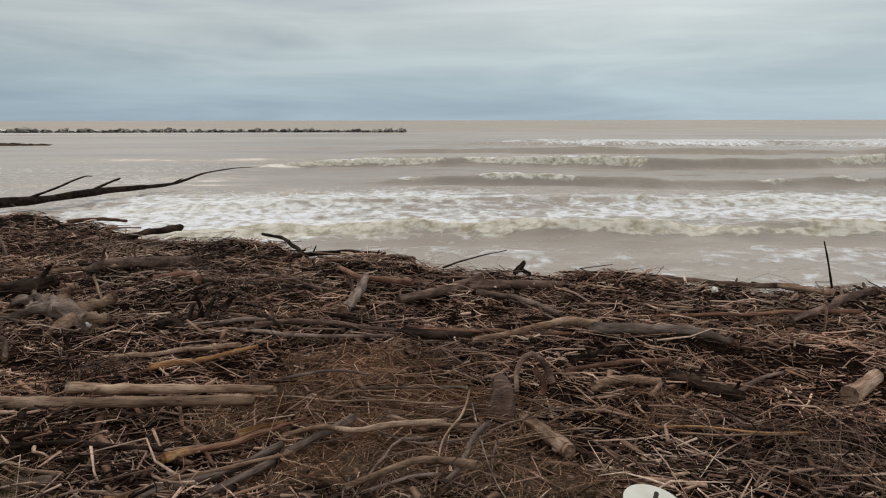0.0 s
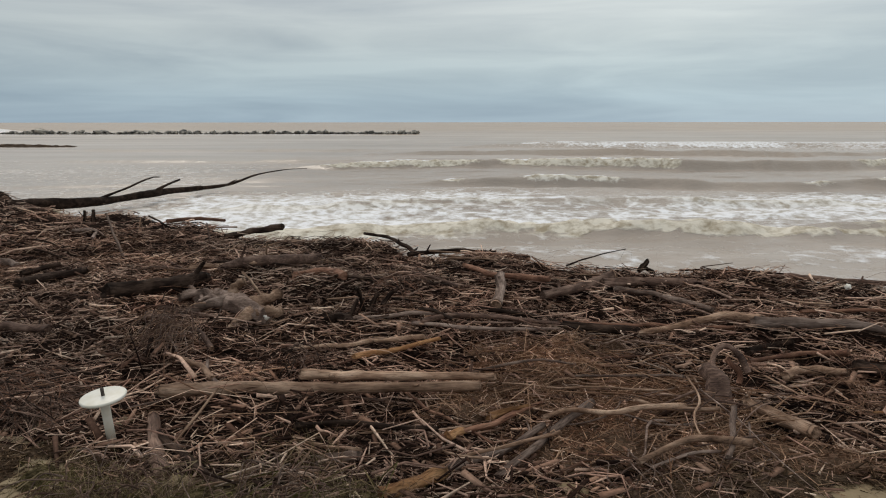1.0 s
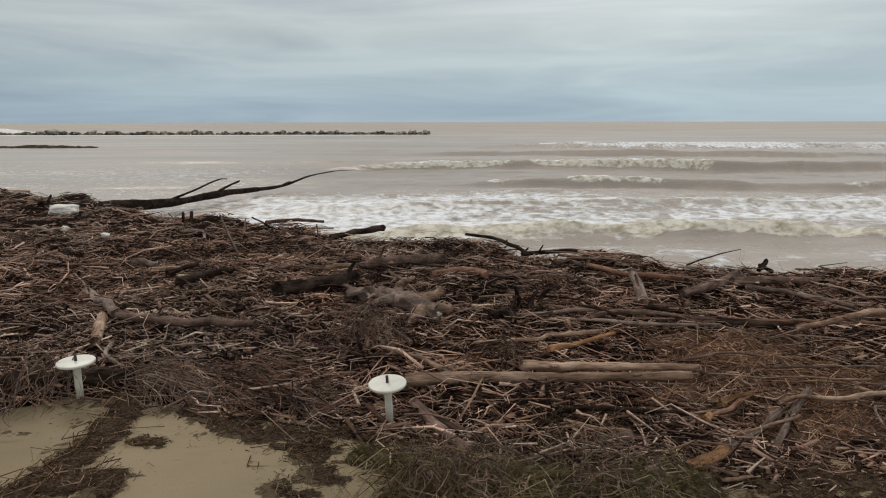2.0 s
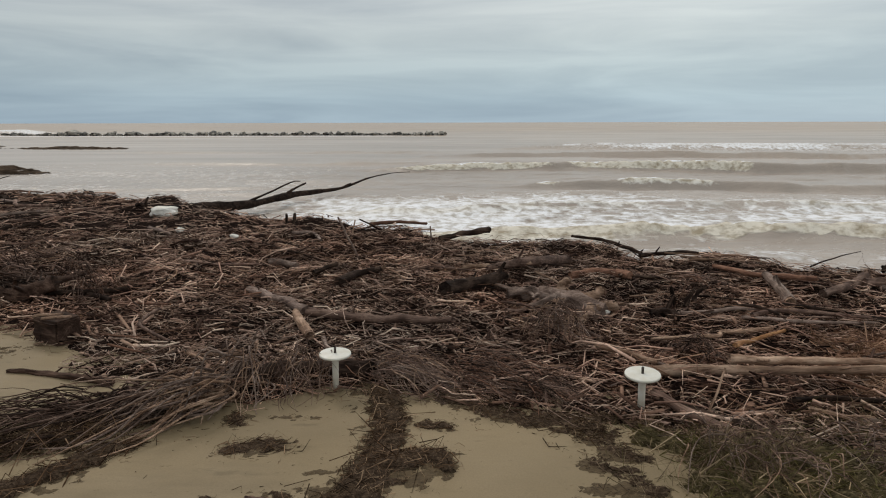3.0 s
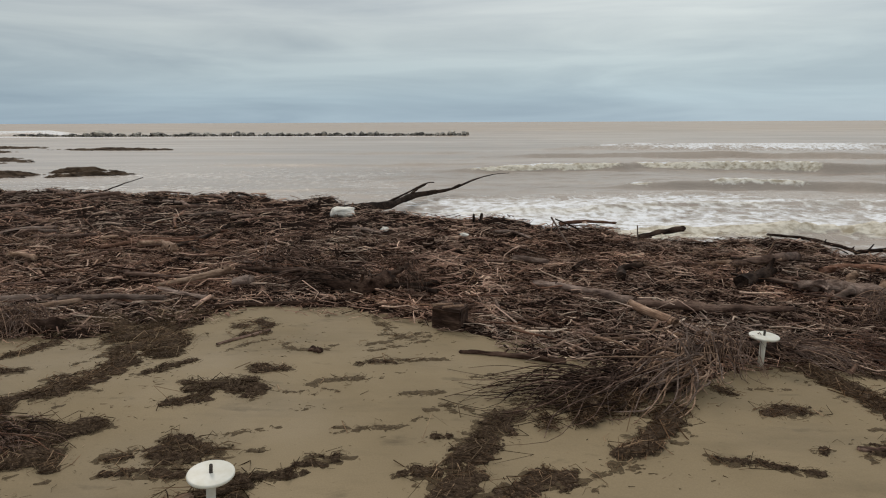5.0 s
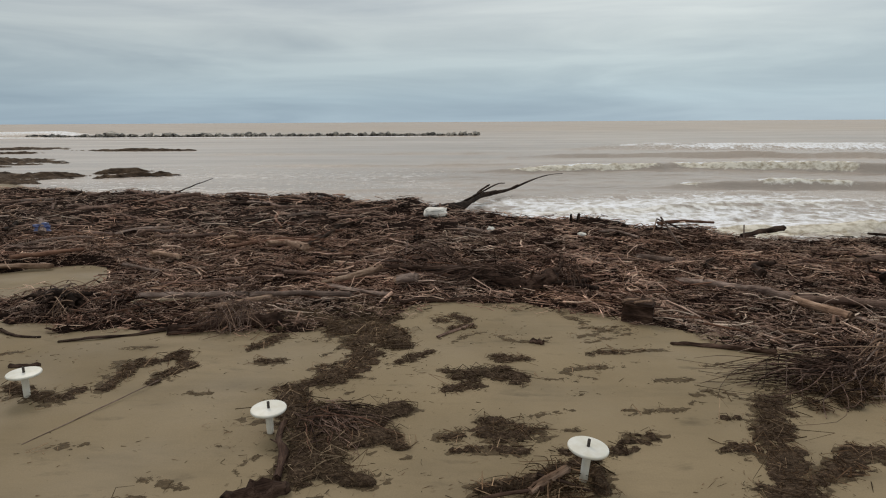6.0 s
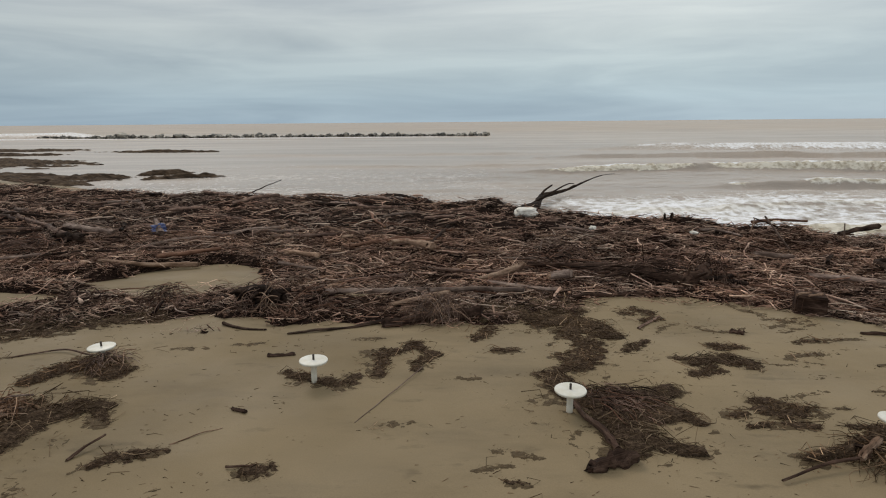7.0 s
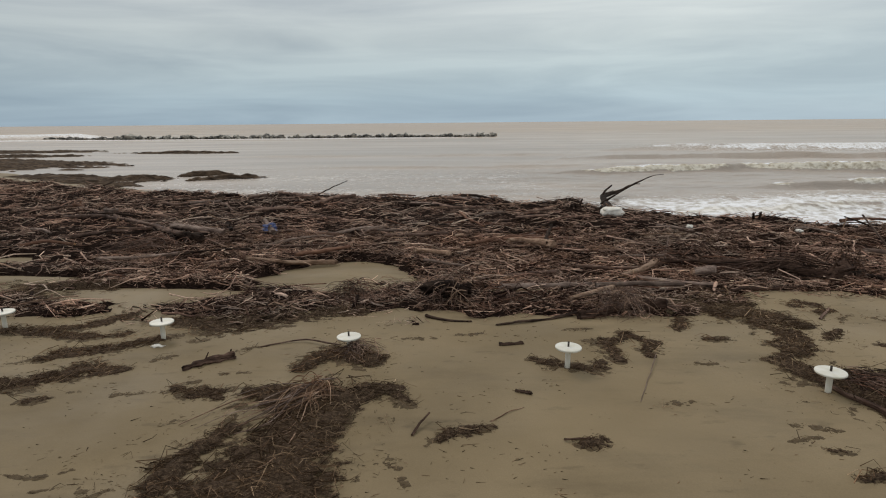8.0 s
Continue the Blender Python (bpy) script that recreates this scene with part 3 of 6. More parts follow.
def tube(line, radii, sides, rough=0.1, seed=0.0, blunt=0.55):
    """A knotty tube along a line: vertices and faces, with broken ends."""
    verts, quads, tris = [], [], []
    side = None
    for k, p in enumerate(line):
        fwd = (line[min(k + 1, len(line) - 1)] - line[max(k - 1, 0)]).normalized()
        if side is None:
            side = fwd.cross(Vector((0, 0.13, 1))).normalized()
        side = (side - fwd * side.dot(fwd)).normalized()
        up = fwd.cross(side)
        for s in range(sides):
            a = 2 * math.pi * s / sides
            dirn = side * math.cos(a) + up * math.sin(a)
            k_r = 1 + rough * 2.2 * noise.noise(Vector((k * 0.35 + seed, math.cos(a) * 1.3 + seed, math.sin(a) * 1.3))) + rough * noise.noise(Vector((k * 0.9, a * 2, seed)))
            verts.append(p + dirn * radii[k] * k_r)
    for k in range(len(line) - 1):
        for s in range(sides):
            t = (s + 1) % sides
            quads.append((k * sides + s, k * sides + t, (k + 1) * sides + t, (k + 1) * sides + s))
    for end, flip in ((0, True), (len(line) - 1, False)):
        out = (line[end] - line[1 if end == 0 else end - 1]).normalized()
        first = len(verts)
        for s in range(sides):
            v = verts[end * sides + s]
            j = 0.5 + noise.noise(Vector((s * 1.7, seed + end, 3.1)))
            verts.append(line[end] + (v - line[end]) * blunt + out * radii[end] * (0.1 + 0.8 * j))
        verts.append(line[end] + out * radii[end] * 0.2)
        for s in range(sides):
            t = (s + 1) % sides
            q = (end * sides + s, end * sides + t, first + t, first + s)
            quads.append(q[::-1] if not flip else q)
            tri = (first + s, first + t, len(verts) - 1)
            tris.append(tri[::-1] if not flip else tri)
    return [tuple(v) for v in verts], quads, tris


def tube_mesh(name, tubes, material, smooth_shade=True):
    """tubes: tuples for tube(), joined into one mesh."""
    V, Q, T = [], [], []
    for args in tubes:
        v, q, t = tube(*args)
        o = len(V)
        V += v
        Q += [tuple(i + o for i in f) for f in q]
        T += [tuple(i + o for i in f) for f in t]
    return mesh_from(name, np.array(V), [np.array(Q), np.array(T)], material, smooth_shade)


dice = random.Random(11)


def log(label, pts, r0, r1, material, lift=0.5, name="driftwood_log", stubs=0, cut=None, sides=12, wobble=0.025, group="", rough=0.17, level=False):
    """A trunk or branch through points on the bed. A third number is a height over the bed, or over the sand's level if level is set."""
    world_pts = []
    for p in pts:
        h = p[2] if len(p) > 2 else 0.0
        rest = 0.0 if level else top(p[0], p[1]) + (0.09 if bank(p[0], p[1]) > 0.1 else 0.0)
        world_pts.append(Vector((p[0], p[1], rest + h + lift * (r0 + r1) / 2)))
    a, b = world_pts[0], world_pts[-1]
    m = Matrix.Translation(a) @ (b - a).to_track_quat("X", "Z").to_matrix().to_4x4()
    inv = m.inverted()
    length = (b - a).length
    n = max(12, min(34, int(length / 0.10)))
    line = curve_points([inv @ p for p in world_pts], n)
    seed = dice.uniform(0, 50)
    for k, p in enumerate(line):
        ends = math.sin(math.pi * k / (n - 1))
        p.y += wobble * length * noise.noise(Vector((k * 0.22, seed, 0))) * ends
        p.z += 0.5 * wobble * length * noise.noise(Vector((k * 0.22, seed, 9))) * ends
    radii = [r0 + (r1 - r0) * k / (n - 1) for k in range(n)]
    ob = new(name, tube_mesh(name, [(line, radii, sides, rough, seed)], material))
    ob.matrix_world = m
    if len(label.split()) < 4:
        label += " on the driftwood bed"
    tagged(ob, label, "driftwood" if "branch" not in name else "branch", group)
    for _ in range(stubs):
        k = dice.randint(n // 5, n - 2)
        rr = radii[k] * dice.uniform(0.3, 0.5)
        turn = dice.uniform(-1.2, 1.2)
        way = Vector((dice.uniform(0.2, 0.8), math.sin(turn), abs(math.cos(turn)))).normalized()
        far_ = radii[k] * dice.uniform(2.0, 4.5)
        stub = [line[k] + way * far_ * q for q in (0.2, 0.6, 1.0)]
        part("branch_stub", tube_mesh("branch_stub", [(stub, [rr, rr * 0.8, rr * 0.6], 7, 0.12, seed)], material), ob)
    if cut:
        # pale sawn or snapped end
        k = 0 if cut == "start" else n - 1
        out = (line[k] - line[1 if k == 0 else n - 2]).normalized()
        disc = [line[k] - out * 0.01, line[k] + out * radii[k] * 0.55]
        part("end_face", tube_mesh("end_face", [(disc, [radii[k] * 0.97, radii[k] * 0.9], 12, 0.05, seed, 0.3)], ORANGE if material in (RED, ORANGE) else TAN), ob, "pale snapped end grain")
    return ob


BRANCH = "driftwood_branch"
# the pale forked trunks and long logs near the crest
log("long pale bent trunk lying on brown twigs", [(0.2, 8.25), (0.81, 8.45, 0.02), (1.36, 8.5, 0.05), (1.82, 8.53, 0.06), (2.24, 8.33, 0.03)], 0.04, 0.075, TAN)
log("grey-brown trunk with worn bark beside a pale one", [(2.12, 8.27, 0.03), (2.92, 8.02, 0.03), (3.53, 7.8, 0.03), (3.97, 7.57)], 0.095, 0.05, GREY, stubs=2)
log("tan log with an orange split end", [(-1.09, 10.07, -0.1), (-0.25, 10.56, -0.08), (0.52, 11.12, 0.03)], 0.08, 0.11, BARK, lift=0.0, stubs=1, cut="end", level=True)
log("long straight brown log along the crest", [(3.56, 11.46, -0.02), (4.59, 11.14, -0.02), (5.59, 10.79, -0.03), (6.64, 10.66, -0.03)], 0.06, 0.055, BARK, lift=0.0, stubs=2, level=True)
log("dark reddish log with a forked end", [(5.60, 8.85, -0.1), (6.57, 9.33, 0.0), (7.06, 9.64, 0.05), (7.75, 9.96, 0.08)], 0.055, 0.08, BARK, lift=0.0, stubs=3, level=True)
log("thick brown log half under twigs", [(0.27, 10.77, -0.05), (1.64, 10.88, -0.05), (2.62, 10.65, -0.08)], 0.1, 0.075, BARK, lift=0.0, stubs=1, level=True)
log("thin grey log slanting over the bed", [(0.42, 10.44, 0.05), (1.2, 10.07, 0.04), (1.75, 9.0, 0.02)], 0.05, 0.045, GREY)
log("thick tan trunk stripped of its bark", [(-4.86, 6.15, 0.0), (-3.9, 6.1, 0.0), (-2.35, 6.18, -0.04)], 0.07, 0.045, TAN, lift=0.0, stubs=1, level=True)
log("long tan trunk lying on brown twigs", [(-6.50, 5.72, -0.04), (-5.6, 5.80, -0.03), (-4.4, 5.85, -0.05), (-2.55, 5.95, -0.07)], 0.095, 0.055, TAN, lift=0.0, stubs=1, wobble=0.006, level=True)
log("short pale log with a rounded end", [(4.56, 5.89, 0.03), (4.79, 6.05, 0.03), (5.29, 6.46, 0.03)], 0.115, 0.09, TAN)
log("thin tan log among dark twigs", [(1.43, 7.02, 0.02), (1.96, 7.25, 0.03), (2.48, 7.4, 0.03), (2.9, 7.11, 0.02)], 0.03, 0.045, RED)
log("flat split tan slab", [(1.72, 6.61), (2.19, 6.93, 0.02), (2.67, 6.77)], 0.07, 0.055, TAN, rough=0.25)
log("dark sodden log", [(2.81, 6.77, 0.02), (3.11, 6.27, 0.02), (3.39, 6.08)], 0.085, 0.075, DARK, stubs=2)
log("thick brown log with a broken end", [(-8.25, 12.23, 0.02), (-7.34, 11.66, 0.03), (-6.07, 12.91, 0.06)], 0.08, 0.13, BARK, stubs=1)
log("dark log pointing out over the water", [(-9.58, 16.23, -0.12), (-8.78, 16.43, 0.0), (-7.96, 16.53, 0.12)], 0.08, 0.10, DARK, lift=0.0, level=True)
log("slim reddish log lying on the crest", [(-12.03, 17.74, 0.08), (-10.99, 17.89, 0.14), (-10.06, 17.47, 0.15)], 0.07, 0.045, RED, lift=0.0, level=True)
log("dark arching branch on the crest", [(-5.39, 15.93, 0.02), (-4.69, 15.28, 0.04), (-4.20, 14.56, 0.0), (-3.81, 13.95, -0.1)], 0.04, 0.055, DARK, lift=0.0, name=BRANCH, stubs=3, level=True)
log("dark log on the crest", [(-3.95, 13.65, -0.08), (-2.79, 13.93, -0.06), (-1.70, 13.81, -0.08)], 0.06, 0.05, DARK, lift=0.0, stubs=2, level=True)
log("brown log with a pale hollow end", [(-2.06, 13.34, -0.1), (-1.42, 13.46, -0.08), (-0.97, 13.20, -0.08)], 0.07, 0.08, BARK, lift=0.0, cut="end", level=True)
log("reddish stripped log", [(-2.57, 12.14, 0.05), (-1.92, 11.25, 0.05), (-0.85, 10.71, 0.04)], 0.05, 0.065, RED)
log("grey hollow stump lying on twigs", [(-2.04, 9.6, 0.03), (-1.9, 10.31, 0.06), (-1.83, 11.07, 0.1)], 0.11, 0.08, GREY, stubs=2, cut="start")
log("thin reddish branch", [(-1.32, 8.93), (0.42, 8.71, 0.04)], 0.035, 0.03, RED, name=BRANCH)
log("dark split plank", [(-0.91, 8.73), (0.21, 8.30)], 0.08, 0.07, DARK, rough=0.2)
log("thick dark grey trunk", [(-9.27, 9.44), (-8.63, 10.15, 0.02), (-7.94, 10.68, 0.03)], 0.16, 0.14, DARK, stubs=1)
log("slim tan branch", [(-4.33, 7.09, 0.04), (-3.73, 7.63, 0.05), (-3.08, 7.87, 0.06)], 0.045, 0.03, ORANGE, name=BRANCH)
log("slim grey branch", [(-4.77, 8.96, 0.03), (-3.54, 8.76, 0.05), (-2.23, 8.81)], 0.04, 0.03, GREY, name=BRANCH)
log("rounded brown log", [(-11.92, 8.47, 0.02), (-11.02, 8.05, 0.02), (-10.16, 7.95, 0.02), (-9.11, 7.54, 0.02)], 0.085, 0.06, BARK, stubs=2)
log("pale log lying across a brown one", [(-11.57, 7.18, 0.02), (-11.85, 7.77, 0.05), (-12.11, 8.29, 0.08)], 0.09, 0.085, TAN, cut="start")
log("pale grey log on the twigs", [(-13.85, 10.65, 0.02), (-12.82, 9.45, 0.02), (-11.96, 8.51, 0.02)], 0.075, 0.095, GREY, stubs=1)
log("dark log with a pale broken tip", [(-10.84, 11.52, 0.06), (-11.37, 11.58, 0.06), (-11.71, 10.49, 0.02)], 0.07, 0.11, DARK, cut="start")
log("short bent tan branch", [(-6.74, 6.75, 0.07), (-6.32, 6.45, 0.06), (-5.98, 6.03, 0.05)], 0.035, 0.045, TAN, name=BRANCH)
log("tan log lying beside a white beach table", [(-6.34, 5.17, 0.12), (-6.04, 4.57, 0.03), (-5.68, 4.02)], 0.06, 0.075, BARK, stubs=1, cut="start")
log("dark curved branch", [(-6.29, 4.97, 0.1), (-5.58, 4.27, 0.05), (-4.87, 3.66)], 0.04, 0.045, DARK, name=BRANCH)
log("split tan wedge of trunk", [(-3.03, 4.56, 0.03), (-2.43, 5.06, 0.06), (-1.82, 5.57, 0.08)], 0.035, 0.02, RED, rough=0.3)
log("splintered orange piece of log", [(-3.54, 3.56, 0.03), (-2.98, 3.91, 0.06)], 0.07, 0.05, ORANGE, rough=0.3)
log("short tan block of wood", [(0.64, 5.54, 0.1), (0.82, 5.29, 0.07), (1.0, 4.83, 0.04)], 0.06, 0.08, TAN, rough=0.25, cut="end")
log("low dark log at the edge of the sand", [(-21.4, 7.87, 0.02), (-20.47, 8.22, 0.02), (-18.85, 8.36, 0.02)], 0.055, 0.045, TIMBER)
log("dark flat driftwood board", [(-15.72, 5.66, 0.0), (-15.0, 5.58, 0.01), (-14.0, 5.38, 0.02)], 0.035, 0.045, TIMBER, rough=0.4, stubs=2)
log("pale stripped log on dark brush", [(-23.14, 9.91, 0.03), (-22.42, 10.34, 0.05), (-21.79, 11.07, 0.1)], 0.05, 0.105, TAN, cut="end")
log("short sawn stub of log", [(-21.15, 9.74, 0.03), (-20.92, 9.68, 0.03), (-20.67, 9.59, 0.03)], 0.11, 0.12, GREY, cut="start")
log("thick dark bush trunk", [(-21.6, 11.1, 0.16), (-20.2, 10.7, 0.14), (-18.75, 9.3, 0.14), (-17.95, 8.9, 0.12), (-17.35, 9.2, 0.2)], 0.05, 0.16, TIMBER, stubs=5, rough=0.45)
log("dark bent limb rising from a bush trunk", [(-17.6, 9.1, 0.2), (-17.2, 9.5, 0.3), (-16.95, 10.0, 0.42)], 0.08, 0.04, TIMBER, stubs=3, rough=0.4)
log("thin dark branch reaching from a bush trunk", [(-18.4, 9.55, 0.2), (-19.4, 9.5, 0.28), (-20.6, 9.9, 0.2)], 0.035, 0.015, DARK, name=BRANCH, stubs=3)
log("long flat weathered log", [(-26.72, 7.81, 0.08), (-25.57, 7.93, 0.08), (-24.41, 8.08, 0.08)], 0.08, 0.06, GREY, stubs=2)
log("flat weathered log in line with another", [(-24.3, 8.05, 0.1), (-23.24, 8.2, 0.1), (-22.05, 8.16, 0.1)], 0.06, 0.055, GREY)
log("thin flat weathered log", [(-25.14, 7.12, 0.03), (-24.52, 7.54, 0.03), (-23.84, 8.1, 0.03)], 0.05, 0.06, TAN)
log("dark rooted log at the sand's edge", [(-25.15, 5.96), (-24.25, 6.30, 0.05), (-23.15, 6.43, 0.05)], 0.08, 0.12, TIMBER, rough=0.6)
log("long thin dark branch on the sand", [(-26.98, 5.48), (-26.45, 5.66, 0.02), (-25.82, 5.89, 0.0), (-25.05, 6.29, 0.04)], 0.022, 0.04, DARK, name=BRANCH)
log("thin black branch on wet sand", [(-28.49, 6.03, 0.03), (-27.97, 5.75), (-27.50, 5.73)], 0.035, 0.02, DARK, name=BRANCH)
log("dark water-worn chip of bark", [(-27.00, 4.30), (-26.55, 4.39)], 0.035, 0.028, TIMBER, rough=0.5)
log("thin dark twig on a clump of weed", [(-28.45, 0.98), (-28.35, 1.23, 0.05), (-28.23, 1.45, 0.08)], 0.02, 0.014, TIMBER, name=BRANCH)
log("thin pale stalk on wet sand", [(-27.35, 1.37), (-27.10, 1.61, 0.01), (-26.83, 1.80)], 0.008, 0.005, TAN, name=BRANCH)
log("thin dark twig on a clump of weed", [(-26.41, 0.84, 0.02), (-26.05, 0.84, 0.04)], 0.014, 0.01, TIMBER, name=BRANCH)
log("pale upright log end beside a blue bag", [(-34.97, 16.33), (-35.57, 17.23, 0.35)], 0.13, 0.1, GREY)
log("short tan split log", [(-25.94, 14.27, 0.03), (-25.47, 14.76, 0.04), (-24.44, 13.54, 0.03)], 0.09, 0.12, TAN, rough=0.25)
log("short pale log among driftwood", [(-29.2, 12.99, 0.03), (-28.8, 13.07, 0.03), (-28.0, 12.47, 0.03)], 0.08, 0.08, TAN)
log("dark log beside a white table", [(-21.92, 2.71), (-21.86, 2.15, 0.03), (-21.68, 1.75, 0.01), (-21.62, 1.26)], 0.03, 0.05, TIMBER, rough=0.4, stubs=2)
log("short pale split log beside a table's foot", [(-18.85, 0.98, 0.1), (-18.65, 1.13, 0.13), (-18.4, 1.32, 0.16)], 0.04, 0.05, TAN, lift=0.0, rough=0.3)
log("long dark root curling from a heap of twigs", [(-19.92, 0.65, 0.03), (-19.52, 0.8, 0.06), (-19.11, 0.93, 0.09), (-18.7, 1.02, 0.1)], 0.014, 0.024, TIMBER, name=BRANCH, stubs=3)
log("dark bent twig round a table's foot", [(-18.73, 1.26, 0.12), (-18.46, 1.15, 0.1), (-18.19, 1.05, 0.06)], 0.02, 0.014, DARK, name=BRANCH, stubs=2)
log("lump of dark rotten trunk", [(-22.07, 0.82), (-21.77, 0.96, 0.02), (-21.47, 1.08)], 0.06, 0.085, TIMBER, rough=0.7)
log("short dark log on bare sand", [(-32.57, 3.15), (-32.27, 3.40, 0.01), (-31.86, 3.64)], 0.045, 0.055, TIMBER, rough=0.9, stubs=2)
log("long thin brown log", [(-46.97, 23.53), (-42.97, 20.03, 0.05), (-38.57, 16.23, 0.1)], 0.07, 0.1, BARK, stubs=2)
log("pale weathered log", [(-39.77, 18.03), (-37.17, 17.03)], 0.12, 0.11, GREY)
log("thin pale log beside a bare sandy hollow", [(-34.27, 11.25), (-32.97, 11.65, 0.04), (-31.66, 12.03)], 0.06, 0.08, TAN)
log("thin dark log among driftwood", [(-34.97, 17.33), (-32.47, 16.63)], 0.09, 0.08, BARK)
log("thin stick standing out of the sand", [(-25.05, 1.96, 0.0), (-24.20, 3.80, 0.04)], 0.005, 0.008, GREY, name=BRANCH)
log("dark chip of driftwood", [(-26.90, 2.33), (-26.67, 2.23)], 0.024, 0.03, TIMBER, rough=0.7)
log("dark chip of driftwood", [(-18.27, 5.63), (-18.08, 5.53)], 0.05, 0.045, TIMBER, rough=0.8)
log("dark flat chip of driftwood", [(-11.06, 2.60), (-10.81, 2.53, -0.01), (-10.55, 2.38)], 0.03, 0.045, BARK, rough=0.6)
log("thin dark twig on wet sand", [(-20.00, 5.88), (-19.31, 6.67)], 0.025, 0.03, BARK, name=BRANCH)
log("thin dark branch beside a white table", [(-31.56, 4.14), (-30.86, 4.44, 0.04), (-30.06, 4.14, 0.06)], 0.012, 0.016, BARK, name=BRANCH)
log("slim stripped reddish pole lying along the crest", [(3.45, 9.2, 0.06), (4.85, 9.25, 0.06), (6.0, 9.2, 0.06), (6.88, 9.0, 0.06)], 0.032, 0.04, RED, stubs=1)
log("pale splintered log on the crest", [(6.38, 10.63, 0.0), (6.79, 10.35, 0.0), (7.11, 10.04, -0.02)], 0.045, 0.07, TAN, lift=0.0, rough=0.4, level=True)
log("dark grey log beside reddish poles", [(1.59, 7.4, 0.02), (2.08, 7.74, 0.02), (2.43, 7.69, 0.03)], 0.06, 0.05, DARK)
log("long thin brown pole behind a pale trunk", [(-0.89, 9.2, 0.04), (-0.1, 8.99, 0.03), (0.83, 8.63, 0.02), (1.76, 8.21, 0.02)], 0.03, 0.035, RED)
log("dark bent branch among twigs", [(-3.39, 8.45, 0.03), (-2.73, 8.73, 0.06), (-2.09, 8.8, 0.05), (-1.39, 8.49, 0.04), (-1.03, 8.6, 0.03)], 0.05, 0.025, BARK, name=BRANCH)
log("long tan pole with a split tip", [(-5.48, 7.83, 0.05), (-4.52, 7.41, 0.05), (-4.13, 8.0, 0.05), (-3.33, 7.85, 0.06)], 0.028, 0.04, TAN)
log("slim bare branch running on from a trunk", [(-2.75, 6.44, 0.06), (-2.2, 6.58, 0.08), (-1.71, 6.69, 0.09), (-1.18, 6.63, 0.05)], 0.025, 0.014, GREY, name=BRANCH)
log("pale worn pole lying on the bed", [(-8.32, 12.31, 0.05), (-7.29, 11.64, 0.05), (-7.15, 12.3, 0.05)], 0.045, 0.06, TAN)
log("long pale stick leaning on the bed", [(-7.22, 10.81, 0.28), (-6.74, 10.13, 0.15), (-6.48, 9.77, 0.02)], 0.025, 0.022, TAN, name=BRANCH)
log("wavy pale branch among fine shoots", [(3.38, 6.17, 0.02), (3.75, 6.42, 0.06), (4.16, 6.58, 0.06)], 0.03, 0.02, GREY, name=BRANCH)
log("bundle of straw-coloured stalks on dark litter", [(2.12, 5.46, 0.05), (2.65, 5.25, 0.06), (3.06, 5.1, 0.06), (3.64, 5.17, 0.05)], 0.014, 0.01, ORANGE, name=BRANCH)
log("straw-coloured stalk on dark litter", [(2.28, 5.24, 0.05), (2.83, 5.12, 0.05), (3.46, 5.07, 0.05)], 0.012, 0.01, TAN, name=BRANCH)
log("long pale stalk lying on tangled roots", [(-3.05, 4.03, 0.06), (-2.73, 4.28, 0.08), (-2.24, 4.53, 0.1), (-1.75, 4.74, 0.1)], 0.016, 0.02, TAN, name=BRANCH)
log("grey-green log lying towards the root fan", [(-2.96, 4.02, 0.02), (-2.63, 4.3, 0.04), (-2.22, 4.62, 0.06), (-1.9, 4.9, 0.08)], 0.05, 0.035, GREY, stubs=1)
log("pale knotted stick on the near litter", [(-4.56, 4.58, 0.05), (-4.21, 4.48, 0.05), (-3.85, 4.42, 0.05)], 0.025, 0.02, TAN, name=BRANCH)
log("short pale round log on the near litter", [(-4.26, 4.22, 0.03), (-4.07, 4.28, 0.03), (-3.86, 4.31, 0.03)], 0.055, 0.05, GREY)
log("dark long log in the near litter", [(-4.61, 4.83, 0.03), (-4.19, 4.96, 0.03), (-3.52, 4.81, 0.03), (-3.07, 4.81, 0.02)], 0.035, 0.03, DARK)
log("splintered orange piece beside a log", [(-2.96, 4.58, 0.05), (-2.82, 4.74, 0.06), (-2.72, 4.98, 0.05)], 0.05, 0.02, ORANGE, rough=0.4)
log("split pale wedge of wood", [(-2.47, 5.21, 0.04), (-2.26, 5.32, 0.06), (-1.99, 5.36, 0.08)], 0.05, 0.015, ORANGE, rough=0.3)
log("short dark branch lying on the bed", [(-12.62, 11.85, 0.03), (-12.41, 12.2, 0.05), (-12.14, 12.48, 0.08)], 0.06, 0.045, DARK, name=BRANCH)
log("pale splinter lying over a dark log", [(-10.87, 11.64, 0.1), (-10.59, 11.51, 0.08), (-10.18, 10.47, 0.03)], 0.022, 0.012, TAN, name=BRANCH)
log("short worn grey log in the twigs", [(-14.14, 13.19, 0.02), (-13.77, 13.09, 0.02), (-13.24, 12.57, 0.02)], 0.08, 0.075, GREY)
log("pale worn end of a log", [(-8.89, 12.06, 0.04), (-8.57, 12.25, 0.05), (-8.18, 12.37, 0.06)], 0.05, 0.06, TAN)
log("reddish sodden log half sunk in twigs", [(-6.29, 11.35), (-5.61, 11.39, 0.01), (-5.08, 10.68)], 0.10, 0.09, RED, stubs=1)
log("slim tan branch beside another", [(-6.42, 6.93, 0.05), (-6.13, 6.22, 0.05), (-5.82, 5.86, 0.05)], 0.025, 0.03, GREY, name=BRANCH)
